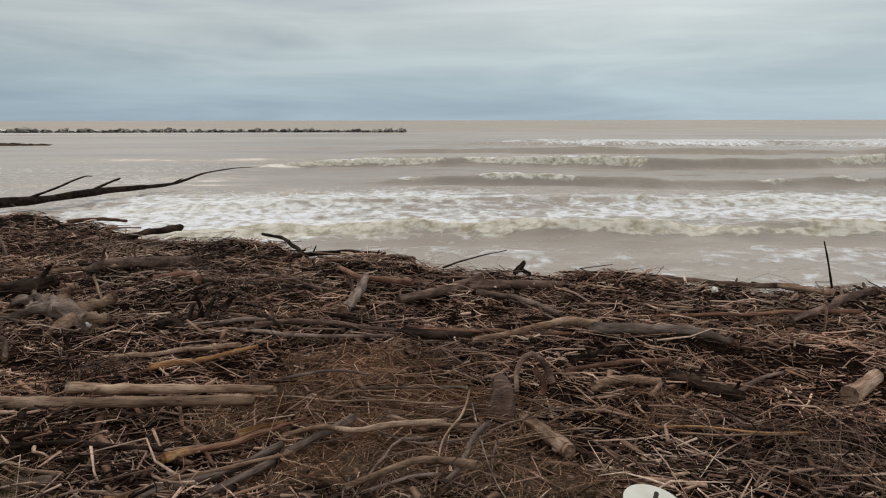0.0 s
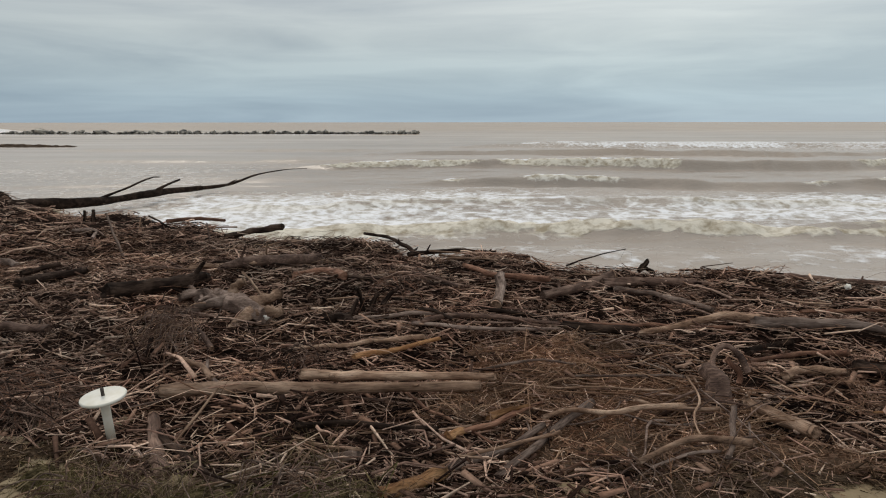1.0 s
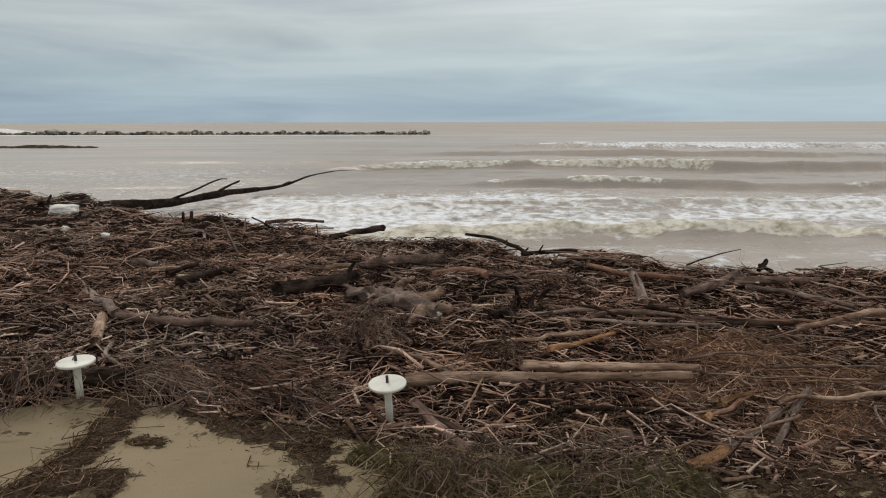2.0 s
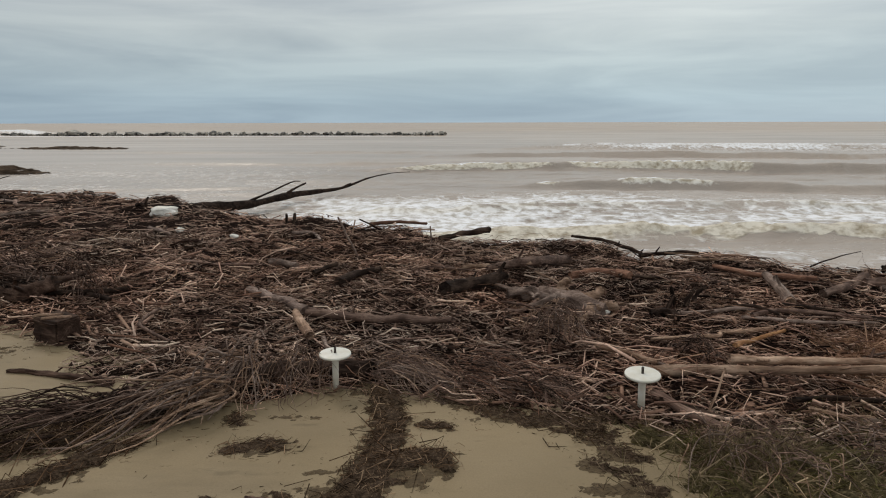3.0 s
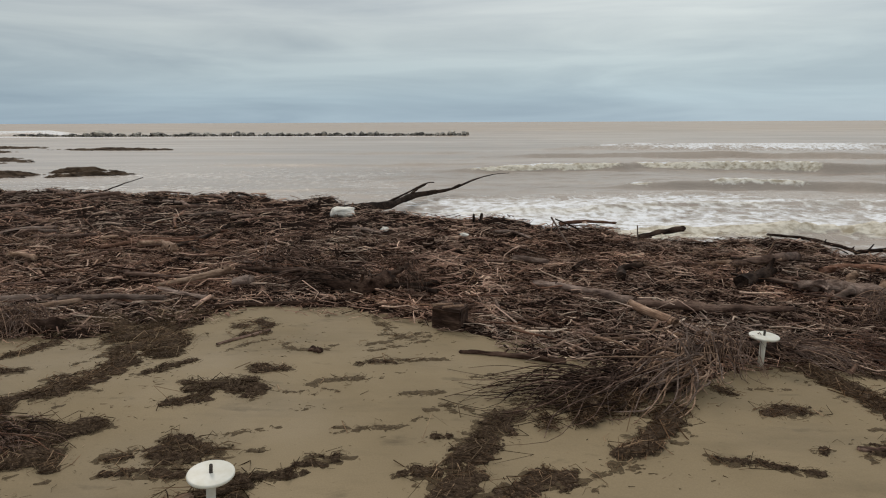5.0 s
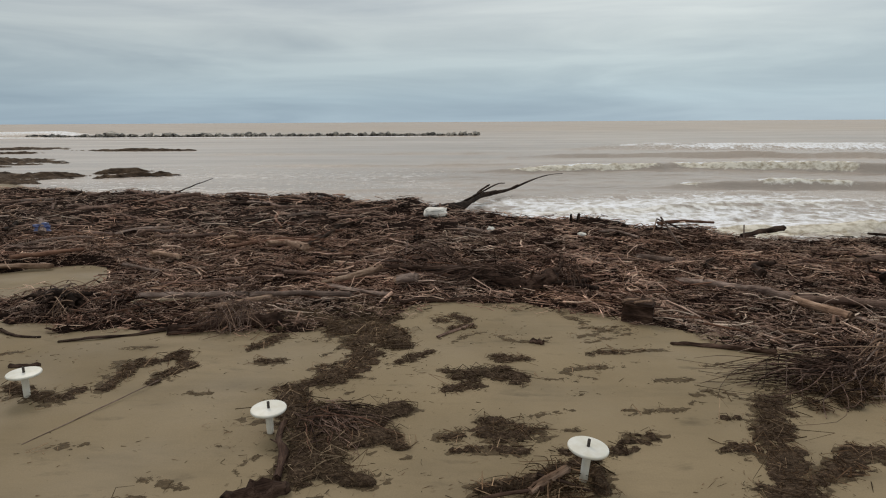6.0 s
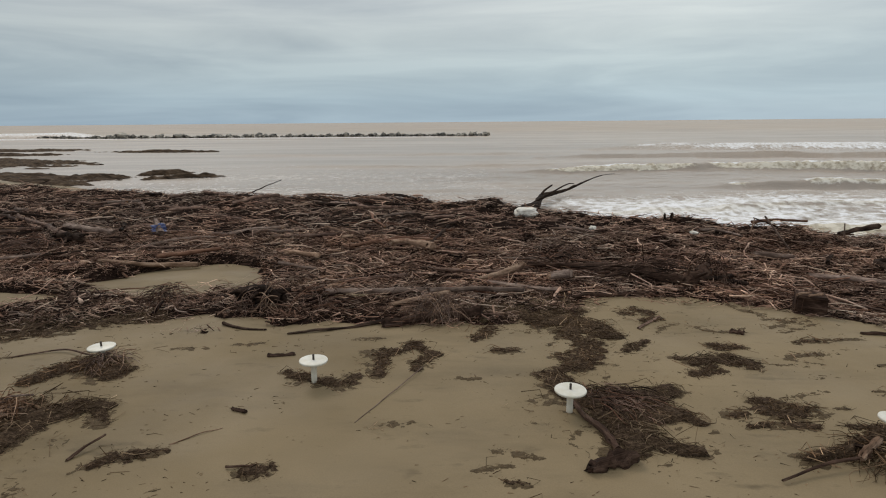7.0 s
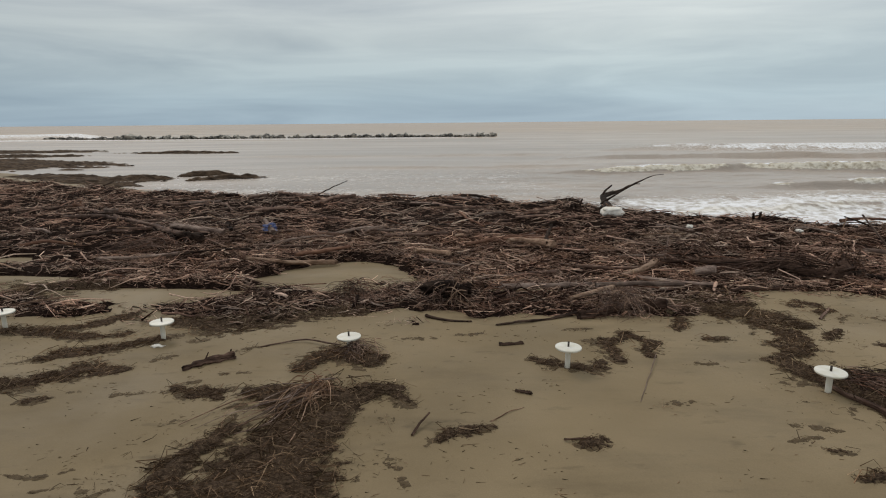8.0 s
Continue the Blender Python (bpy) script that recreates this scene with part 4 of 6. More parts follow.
log("small bleached piece of wood in driftwood", [(-27.85, 15.37, 0.05), (-27.65, 15.58, 0.06), (-27.51, 15.82, 0.05)], 0.05, 0.045, TAN)
log("dark slender log along the pile's edge", [(-23.36, 6.58, 0.03), (-22.66, 6.52, 0.03), (-22.04, 6.8, 0.03)], 0.035, 0.03, TIMBER)
log("long weathered pole across the bed", [(-26.78, 8.82, 0.05), (-26.01, 9.54, 0.06), (-24.98, 9.5, 0.06)], 0.03, 0.045, BARK)
log("long straight grey pole on the bed", [(-13.32, 15.76, 0.05), (-13.78, 16.71, 0.05), (-14.49, 16.73, 0.05)], 0.04, 0.05, GREY)
# bare roots that arch out of the root fan

def bare_root(pts, r0, r1, mat):
    return log("bare pale root arching out of the root fan", pts, r0, r1, mat, lift=3.0, name="bare_root", sides=9, wobble=0.03, rough=0.15, group="roots of the root fan")


bare_root([(-1.91, 4.94, 0.08), (-1.54, 5.11, 0.12), (-1.1, 4.97, 0.14), (-0.76, 5.05, 0.16), (-0.23, 5.23, 0.18)], 0.024, 0.034, TAN)
bare_root([(-0.83, 5.18, 0.16), (-0.59, 5.16, 0.17), (-0.26, 5.17, 0.18), (0.13, 5.15, 0.18)], 0.028, 0.026, TAN)
bare_root([(-1.13, 4.07, 0.05), (-0.8, 4.26, 0.1), (-0.5, 4.37, 0.14), (-0.18, 4.34, 0.16), (0.05, 4.27, 0.16)], 0.03, 0.038, TAN)
bare_root([(0.21, 4.99, 0.25), (0.05, 4.71, 0.2), (-0.07, 4.39, 0.14), (-0.23, 4.16, 0.06)], 0.032, 0.028, GREY)
bare_root([(-1.27, 6.22, 0.12), (-0.71, 6.21, 0.16), (-0.15, 6.23, 0.22), (0.05, 5.98, 0.26)], 0.014, 0.018, GREY)
bare_root([(0.06, 5.91, 0.3), (-0.07, 5.24, 0.3), (-0.23, 5.01, 0.25), (-0.31, 4.51, 0.15), (-0.34, 4.09, 0.04)], 0.014, 0.009, TAN)
bare_root([(-2.24, 6.14, 0.1), (-1.51, 5.99, 0.1), (-0.83, 6.0, 0.12), (-0.22, 5.75, 0.15)], 0.011, 0.015, TAN)
bare_root([(-0.26, 4.27, 0.12), (-0.49, 4.26, 0.1), (-0.74, 4.18, 0.08), (-0.99, 4.11, 0.03)], 0.016, 0.014, GREY)
bare_root([(0.28, 4.79, 0.2), (0.21, 4.56, 0.12), (0.23, 4.33, 0.03)], 0.012, 0.008, GREY)
bare_root([(0.67, 6.28, 0.1), (0.7, 6.62, 0.25), (0.79, 6.71, 0.36), (0.95, 6.76, 0.4), (1.08, 6.64, 0.3), (1.16, 6.52, 0.12)], 0.028, 0.05, BARK)
bare_root([(0.95, 6.71, 0.25), (1.05, 6.54, 0.15), (1.02, 6.46, 0.05)], 0.04, 0.035, RED)
log("mossy grey-brown log leaning into the root fan", [(-2.49, 3.96), (-1.80, 4.84, 0.05), (-1.24, 5.42, 0.1)], 0.035, 0.045, GREY, stubs=1)
# twigs and stakes that stand up out of the bed

def standing(label, pts, r0, r1, mat):
    return log(label, pts, r0, r1, mat, lift=0.0, name=BRANCH, sides=8, wobble=0.03)


standing("thin dark twig leaning out over the water", [(-0.25, 11.99, 0.1), (0.42, 12.17, 0.4), (1.19, 12.38, 0.62)], 0.022, 0.01, DARK)
standing("thin dark twig standing on the crest", [(7.07, 10.10, 0.0), (6.97, 10.15, 0.5), (6.87, 10.20, 0.95)], 0.02, 0.012, DARK)
standing("thin pale stake standing in the twigs", [(5.67, 8.10, 0.0), (5.69, 8.15, 0.6)], 0.018, 0.018, TAN)
standing("black snag on the crest", [(1.29, 11.64, 0.0), (1.50, 11.74, 0.3)], 0.06, 0.05, DARK)
standing("black snag on the crest", [(1.60, 11.65, 0.0), (1.39, 11.84, 0.22)], 0.05, 0.04, DARK)
standing("grey stake leaning on the bank", [(-12.01, 14.94, 0.0), (-12.70, 15.54, 0.9)], 0.035, 0.03, GREY)
standing("short black post on the crest", [(-15.18, 18.50, 0.0), (-15.18, 18.55, 0.35)], 0.055, 0.05, DARK)
standing("short black post on the crest", [(-14.93, 18.51, 0.0), (-14.88, 18.56, 0.38)], 0.06, 0.055, DARK)
standing("short black snag beside a polystyrene block", [(-21.82, 21.58, 0.0), (-21.87, 21.48, 0.2), (-21.77, 21.53, 0.42)], 0.07, 0.04, DARK)
standing("leaning dark forked stick", [(-11.41, 16.75, 0.0), (-12.30, 17.14, 0.5)], 0.035, 0.025, DARK)
standing("pale thin stake in the pile", [(-9.80, 15.57, 0.0), (-9.85, 15.57, 0.5)], 0.025, 0.02, GREY)
standing("pale thin stake in the pile", [(-12.50, 16.84, 0.0), (-12.40, 16.84, 0.45)], 0.025, 0.02, TAN)
standing("pale stick standing in the brush", [(-21.18, 11.97, 0.0), (-21.08, 12.07, 0.65)], 0.03, 0.02, GREY)
standing("dark thin stick standing in the brush", [(-18.62, 9.99, 0.1), (-18.72, 9.99, 0.8)], 0.015, 0.01, DARK)
standing("pale stick in the twigs", [(-7.22, 12.43, 0.0), (-7.11, 12.24, 0.5)], 0.02, 0.02, TAN)
standing("brown stick in the twigs", [(-2.68, 6.26, 0.0), (-2.63, 6.26, 0.32)], 0.022, 0.018, BARK)
standing("pale stick leaning beside a white table", [(-5.89, 4.47, 0.0), (-5.48, 4.97, 0.45)], 0.016, 0.012, TAN)

log("dead branch sticking up at the water's edge", [(-36.77, 27.23, -0.35), (-36.17, 28.93, -0.1), (-35.47, 29.83, 0.25), (-34.57, 30.83, 0.6)], 0.055, 0.02, DARK, lift=0.0, name=BRANCH, sides=8, wobble=0.03, stubs=2, level=True)

for x, y, dx, dy, h in ((-4.71, 9.26, 0.12, 0.0, 0.3), (-4.51, 9.36, -0.1, 0.05, 0.4), (-4.36, 9.21, 0.15, 0.02, 0.26), (-4.15, 9.36, 0.3, 0.1, 0.34)):
    log("short black snag standing out of the twigs", [(x, y, 0.0), (x + dx * 0.4, y + dy, h * 0.5), (x + dx, y + dy, h)], 0.05, 0.03, DARK, lift=0.0, name=BRANCH, sides=9, rough=0.3)

# the fallen tree that reaches out over the surf
tree = new("fallen_tree")
tree.location = (-20.4, 22.8, -0.1)
tagged(tree, "dark dead tree lying from the crest out over the surf", "tree")
o = Vector(tree.location)


def limb(name, pts, r0, r1, material=DARK, sides=10, seed=1.0, power=1.0):
    line = curve_points([Vector(p) - o for p in pts], 24)
    return part(name, tube_mesh(name, [(line, [r1 + (r0 - r1) * (1 - k / 23) ** power for k in range(24)], sides, 0.2, seed)], material), tree)


limb("trunk", [(-21.0, 20.9, 0.0), (-20.1, 23.4, -0.15), (-19.3, 26.6, -0.42), (-18.5, 30.6, -0.50), (-17.2, 33.0, -0.52)], 0.27, 0.13, sides=14)
limb("limb", [(-17.3, 32.8, -0.52), (-16.35, 34.2, -0.50), (-15.6, 34.8, -0.28), (-14.7, 35.2, 0.05), (-13.9, 36.2, 0.18), (-13.1, 37.1, 0.24), (-12.2, 38.0, 0.22)], 0.115, 0.018, seed=3, power=1.7)
limb("limb", [(-19.6, 26.6, -0.38), (-18.6, 27.3, 0.05), (-17.55, 27.8, 0.53), (-17.1, 27.9, 0.58)], 0.06, 0.022, seed=5)
limb("limb", [(-18.6, 30.3, -0.42), (-18.3, 30.9, -0.16), (-17.75, 31.5, 0.12)], 0.085, 0.045, seed=8)
limb("branch_stub", [(-16.2, 34.4, -0.44), (-15.9, 34.5, -0.28), (-15.7, 34.6, -0.2)], 0.04, 0.022, seed=12)


def thickness(me, d, loose):
    """How thick the weed lies, on the mat's vertices; loose pieces count as thick."""
    a = me.attributes.new("thick", "FLOAT", "POINT")
    a.data.foreach_set("value", np.concatenate([d, np.ones(loose)]).astype(np.float32))


def debris_patch(x, y, rx, ry, n=0, label="dark patch of washed-up twigs and weed on sand", turn=0.0, high=0.05, long_=0.16, full=0.0):
    """A ragged low heap of weed with loose twigs in it."""
    n = n or int(min(1600, 260 + 900 * rx * ry))
    seed = x * 3.1 + y * 1.7
    nx = max(14, int(rx * 3.2 / 0.05))
    ny = max(14, int(ry * 3.2 / 0.05))
    u, v = np.meshgrid(np.linspace(-1.6, 1.6, nx), np.linspace(-1.6, 1.6, ny))
    u, v = u.ravel(), v.ravel()
    c, s = math.cos(turn), math.sin(turn)
    wx, wy = x + u * rx * c - v * ry * s, y + u * rx * s + v * ry * c
    def shape(pu, pv, qx, qy):
        wu = pu + 2.2 * (fbm(qx * 1.6 + seed, qy * 1.6, 53) - 0.5)
        wv = pv + 2.2 * (fbm(qx * 1.6 - seed, qy * 1.6, 54) - 0.5)
        thread = 1 - 5 * np.abs(fbm(qx * 1.7 + seed, qy * 2.6, 55) - 0.5)
        return 0.75 - np.sqrt(wu * wu + wv * wv) + 0.5 * thread + 1.3 * (fbm(qx * 6 + seed, qy * 8, 52) - 0.5) - (0.1 if rx * ry > 0.25 else 0.22) + full

    d = shape(u, v, wx, wy)
    lz = ground_z(wx, wy) - 0.010 + high * np.clip(d, 0, 0.7) * (0.7 + 1.0 * vnoise(wx * 9, wy * 9, 4)) + 0.014 * smooth(0.12, 0.4, d)
    f = grid_faces(nx, ny, d > 0.08)
    n = int(n * 1.3)
    a, q = rng.uniform(0, 2 * np.pi, n * 3), np.sqrt(rng.uniform(0, 2.6, n * 3))
    tu, tv = q * np.cos(a), q * np.sin(a)
    tx, ty = x + tu * rx * c - tv * ry * s, y + tu * rx * s + tv * ry * c
    td = shape(tu, tv, tx, ty)
    ok = np.where(td > rng.uniform(-0.45, 0.35, n * 3))[0][:n]
    tx, ty, td = tx[ok], ty[ok], td[ok]
    k = len(ok)
    size = rng.lognormal(math.log(long_ * 0.5), 0.5, k)
    P = np.stack([tx, ty, ground_z(tx, ty) + 0.006 + high * np.clip(td, 0, 0.7) + rng.uniform(0, 0.03, k)], 1)
    sv, sf = soup(P, rng.normal(turn, 1.3, k), rng.normal(0, 0.2, k), size, rng.uniform(0.0025, 0.0075, k), rng.normal(0, 0.16, k), 3, 1)
    ob = new("debris_patch", mesh_from("debris_patch", np.concatenate([np.stack([wx, wy, lz], 1), sv]), [f, sf[0] + len(wx), sf[1] + len(wx)], WEED, False, WEEDBED))
    thickness(ob.data, d - 0.08, len(sv))
    return tagged(ob, label, "debris", kind="stuff")


# washed-up weed: height, pieces to a square metre, their length, label, and what it is made of
MATTED = (0.06, 560, 0.06, "brown matted weed and twig bits washed onto sand", WEED, WEEDBED)
HEAPED = (0.13, 620, 0.08, "broad heap of dark weed and broken twigs on sand", WEED, WEEDBED)
SMEAR = (0.022, 160, 0.05, "thin brown smear of silt and weed on sand", WEED, SILTMAT)
MOSSY = (0.20, 420, 0.11, "mossy olive-brown mat of old grass and twigs", GRASS, MOSSBED)
SOILED = (0.12, 600, 0.10, "brown crumbled soil and root fibre under the root fan", RUST, SOILBED)
FIBRE = (0.06, 650, 0.14, "soft reddish fibre caught among the twigs", RUST, SOILBED)


def drift(kind, strokes):
    """Weed washed up along a few strokes, each a row of x, y and half width."""
    high, density, long_, label, pieces, bed = kind
    whole = kind in (HEAPED, MOSSY, SOILED)
    near_pts = [p for s in strokes for p in s]
    wide = sum(p[2] for p in near_pts) / len(near_pts)
    big = max(p[2] for p in near_pts)
    f0 = min(8.0, max(2.6, 0.8 / wide))

    def shape(x, y):
        d = np.full(len(x), -9.0)
        for s in strokes:
            for (ax, ay, aw), (bx_, by_, bw) in zip(s[:-1], s[1:]):
                lx, ly = bx_ - ax, by_ - ay
                t = np.clip(((x - ax) * lx + (y - ay) * ly) / (lx * lx + ly * ly), 0, 1)
                d = np.maximum(d, 1 - np.hypot(x - ax - t * lx, y - ay - t * ly) / ((aw + (bw - aw) * t) * 1.12))
        d = np.minimum(d, 0.75)
        rag = 1.7 * (fbm(x * f0, y * f0 * 1.3, 52) - 0.5) + 1.5 * (fbm(x * f0 * 4, y * f0 * 5.5, 57) - 0.5)
        return d * (1.1 if whole else 0.95) - (0.24 if whole else 0.26 if kind is SMEAR else 0.17) + rag * (0.5 if whole else 1.0)

    x0, x1 = min(p[0] for p in near_pts) - big * 1.5, max(p[0] for p in near_pts) + big * 1.5
    y0, y1 = min(p[1] for p in near_pts) - big * 1.5, max(p[1] for p in near_pts) + big * 1.5
    step = min(0.045, max(0.02, wide / 6))
    u, v = np.meshgrid(np.arange(x0, x1, step), np.arange(y0, y1, step))
    nx, ny = u.shape[1], u.shape[0]
    u, v = u.ravel(), v.ravel()
    d = shape(u, v)
    base_z = np.maximum(ground_z(u, v), heap_z(u, v) + 0.02)
    z = base_z - 0.006 + high * np.clip(d, -0.4, 0.7) * (0.55 + 0.9 * vnoise(u * 11, v * 13, 4))
    faces = grid_faces(nx, ny, d > -0.02)
    n = int((x1 - x0) * (y1 - y0) * density * 1.35)
    tx, ty = rng.uniform(x0, x1, n), rng.uniform(y0, y1, n)
    td = shape(tx, ty)
    ok = td > np.where(rng.uniform(0, 1, n) < 0.04, rng.uniform(-0.9, 0.0, n), rng.uniform(-0.1 if whole else -0.22, 0.3, n))
    tx, ty, td = tx[ok], ty[ok], td[ok]
    k = len(tx)
    size = np.minimum(rng.lognormal(math.log(long_), 0.75, k), 0.6) * np.where(td < 0, 0.6, 1.0)
    rest = np.maximum(ground_z(tx, ty), heap_z(tx, ty) + 0.02)
    P = np.stack([tx, ty, rest + 0.002 + high * np.clip(td, 0, 0.7) * rng.uniform(0.5, 1.3, k)], 1)
    lean = strokes[0][-1][1] - strokes[0][0][1], strokes[0][-1][0] - strokes[0][0][0]
    sv, sf = soup(P, rng.normal(math.atan2(*lean), 0.9, k), rng.normal(0, 0.16, k), size, np.clip(0.026 * size, 0.0018, 0.007) * rng.uniform(0.7, 1.5, k), rng.normal(0, 0.45, k), 3, 2)
    me = mesh_from("debris_patch", np.concatenate([np.stack([u, v, z], 1), sv]), [faces, sf[0] + len(u), sf[1] + len(u)], pieces, False, bed)
    thickness(me, d + 0.02, len(sv))
    smooth_ = np.zeros(len(me.polygons), bool)
    smooth_[: len(faces)] = True
    me.polygons.foreach_set("use_smooth", smooth_)
    tagged(new("debris_patch", me), label, "debris", kind="stuff")
    if bed is WEEDBED:
        drift(SMEAR, [[(px - 0.3 * pw, py - 0.2 * pw, pw * 1.4 + 0.05) for px, py, pw in s] for s in strokes])


PALE, DUSKY = (GREY, TAN, GREY, TAN), (DARK, TIMBER, TIMBER, BARK)


def tangle(name, label, category, centre, n, reach, r, heading, fan, droop, material, trunk=None, hop=0.25, area=0.35):
    """A heap of bent roots or shoots that start round one place and run mostly one way."""
    cz = top(centre[0], centre[1])
    base = new(name)
    base.location = (centre[0], centre[1], cz)
    tagged(base, label, category)
    tubes = []
    for k in range(n):
        a = radians(heading) + dice.gauss(0, radians(fan))
        long_ = reach * dice.triangular(0.25, 1.1, 0.5)
        side = dice.gauss(0, 0.2) * long_
        curl = dice.gauss(0, 0.10) * long_
        lift = hop * dice.uniform(0.0, 1.2)
        x0, y0 = dice.gauss(0, area) * reach * 0.6, dice.gauss(0, area) * reach * 0.6
        line = []
        for q in (0, 0.25, 0.5, 0.75, 1.0):
            off = side * math.sin(q * 2.2) + curl * math.sin(q * 6.3)
            px = x0 + math.cos(a) * long_ * q - math.sin(a) * off
            py = y0 + math.sin(a) * long_ * q + math.cos(a) * off
            rest = top(centre[0] + px, centre[1] + py) - cz
            line.append(Vector((px, py, rest + 0.01 + lift * math.sin(math.pi * (0.25 + 0.75 * q)) ** droop * (1.1 - 0.6 * q) + dice.uniform(0, 0.03))))
        rr = r * dice.uniform(0.5, 1.6)
        tubes.append((curve_points(line, 10), [rr * (1 - 0.07 * j) for j in range(10)], 5 if r >= 0.0095 else 3, 0.1, dice.uniform(0, 20)))
    palette = material if isinstance(material, tuple) else (GREY, BARK, TAN, BARK) if material is ROOT else (BARK, DARK, RED, BARK)
    if r >= 0.0065 and n <= 300:
        for t in tubes:
            part("root" if name == "root_mass" else "twig", tube_mesh("root", [t], palette[dice.randint(0, 3)]), base)
    else:
        tagged(part("brush", tube_mesh("brush", tubes, material), base), kind="stuff")
    if trunk:
        line = curve_points([Vector(p) for p in trunk[0]], 10)
        part("trunk", tube_mesh("trunk", [(line, [trunk[1] + (trunk[2] - trunk[1]) * k / 9 for k in range(10)], 12, 0.22, dice.uniform(0, 9))], trunk[3]), base)
    return base


tangle("root_mass", "uprooted bush with long pale roots spread over the sand", "root mass", (-12.30, 4.75), 60, 2.2, 0.0135, 221, 11, 1.1, PALE, None, 0.5, 0.13)
tangle("root_mass", "pale roots hanging at the pile's edge", "root mass", (-11.86, 5.35), 46, 0.95, 0.011, 240, 38, 0.9, PALE, None, 0.75, 0.22)
tangle("root_mass", "long pale roots falling from the pile onto sand", "root mass", (-12.2, 5.0), 22, 1.25, 0.012, 238, 22, 0.9, PALE, None, 0.7, 0.14)
drift(SMEAR, (((-14.9, 3.65, 0.25), (-14.2, 3.85, 0.4), (-13.4, 4.1, 0.42), (-12.7, 4.4, 0.3)),))
tangle("brushwood", "heap of dark thin brushwood on wet sand", "brushwood", (-13.69, 4.23), 52, 2.0, 0.0098, 193, 16, 1.0, DUSKY, None, 0.22, 0.2)
tangle("brushwood", "long dark thin shoots trailing over wet sand", "brushwood", (-13.7, 4.25), 46, 2.5, 0.0085, 192, 10, 1.0, DUSKY, None, 0.2, 0.16)
tangle("brushwood", "dark tangle of twigs under an uprooted bush", "brushwood", (-13.29, 4.58), 60, 1.0, 0.010, 205, 50, 1.0, DUSKY, None, 0.26, 0.3)
tangle("brushwood", "thin grey roots hanging over a dark hollow", "brushwood", (-11.31, 5.77), 110, 0.85, 0.0075, 262, 35, 0.9, ROOT, None, 0.5, 0.5)
# rotten trunk in the darkest wood, standing in for the overhang's shadow band
log("rotten dark trunk under the pile's edge", [(-12.30, 5.40, 0.02), (-11.41, 5.71, 0.05), (-10.30, 5.89, 0.03)], 0.15, 0.12, DARK, rough=0.4)
debris_patch(-13.44, 4.18, 1.2, 0.4, 1800, "dark matted heap under an uprooted bush", 0.62, 0.12, 0.3, 0.05)
tangle("brushwood", "dense dark twigs in the heart of an uprooted bush", "brushwood", (-12.9, 4.6), 62, 1.5, 0.010, 208, 25, 1.0, DUSKY, None, 0.3, 0.28)
drift(SOILED, (((-1.9, 4.75, 0.55), (-0.9, 4.7, 0.7), (0.0, 4.6, 0.6), (1.0, 4.4, 0.45)), ((0.1, 5.1, 0.35), (0.6, 5.4, 0.4))))
drift(FIBRE, (((-2.9, 6.7, 0.4), (-1.9, 6.6, 0.6), (-0.9, 6.5, 0.65), (0.0, 6.2, 0.5)), ((-2.3, 7.6, 0.3), (-1.4, 7.5, 0.5), (-0.6, 7.6, 0.4)), ((-3.4, 5.4, 0.25), (-2.3, 5.6, 0.4), (-1.2, 5.6, 0.45))))
tangle("root_mass", "reddish root fan with bent pale roots", "root mass", (0.37, 5.71), 150, 2.6, 0.0062, 178, 26, 1.2, RUST, ([(0.0, 0.0, 0.02), (0.1, 0.25, 0.3), (0.05, 0.5, 0.35)], 0.16, 0.1, BARK), 0.26)
tangle("root_mass", "bare pale roots curling down over the litter", "root mass", (0.21, 5.40), 30, 2.2, 0.012, 205, 30, 0.9, ROOT, None, 0.45)
tangle("root_mass", "reddish fine roots spread over twigs", "root mass", (-0.09, 6.20), 190, 2.6, 0.0055, 165, 38, 1.3, RUST, None, 0.10)
tangle("brushwood", "grey thin brushwood hanging onto sand", "brushwood", (-10.00, 5.94), 200, 1.35, 0.0068, 335, 22, 0.9, ROOT, None, 0.28, 0.3)
tangle("brushwood", "brown thin brushwood beside a white table", "brushwood", (-8.67, 5.88), 220, 1.35, 0.0066, 340, 24, 0.9, REEDS, None, 0.28, 0.35)
tangle("brushwood", "dark thin brushwood beside a white table", "brushwood", (-7.95, 5.51), 90, 1.1, 0.0075, 320, 30, 0.9, WEED, None, 0.26, 0.35)
tangle("brushwood", "dark bush twigs behind wet sand", "brushwood", (-18.32, 9.49), 120, 2.6, 0.011, 165, 18, 1.0, DUSKY, None, 0.5, 0.2)
tangle("brushwood", "fine upright reddish shoots", "brushwood", (-17.05, 9.70), 150, 0.75, 0.007, 90, 90, 0.6, REEDS, None, 0.75, 0.5)
tangle("brushwood", "dark bush twigs in the pile", "brushwood", (-20.98, 11.55), 80, 2.2, 0.012, 345, 25, 1.0, REEDS, None, 0.55)
tangle("brushwood", "fine dead shoots spilling from a stump", "brushwood", (-7.11, 7.76), 130, 1.0, 0.0075, 245, 35, 0.6, ROOT, None, 0.55)
tangle("brushwood", "clump of grey shoots at the sand's edge", "brushwood", (-27.95, 7.23), 70, 1.0, 0.011, 270, 80, 0.8, ROOT, None, 0.45)
tangle("brushwood", "clump of grey shoots at the sand's edge", "brushwood", (-26.65, 7.03), 60, 0.9, 0.011, 260, 80, 0.8, REEDS, None, 0.4)
tangle("brushwood", "fibrous dark roots hanging at the sand's edge", "brushwood", (-24.05, 6.64), 230, 0.75, 0.007, 262, 50, 0.8, ROOT, None, 0.45, 0.5)
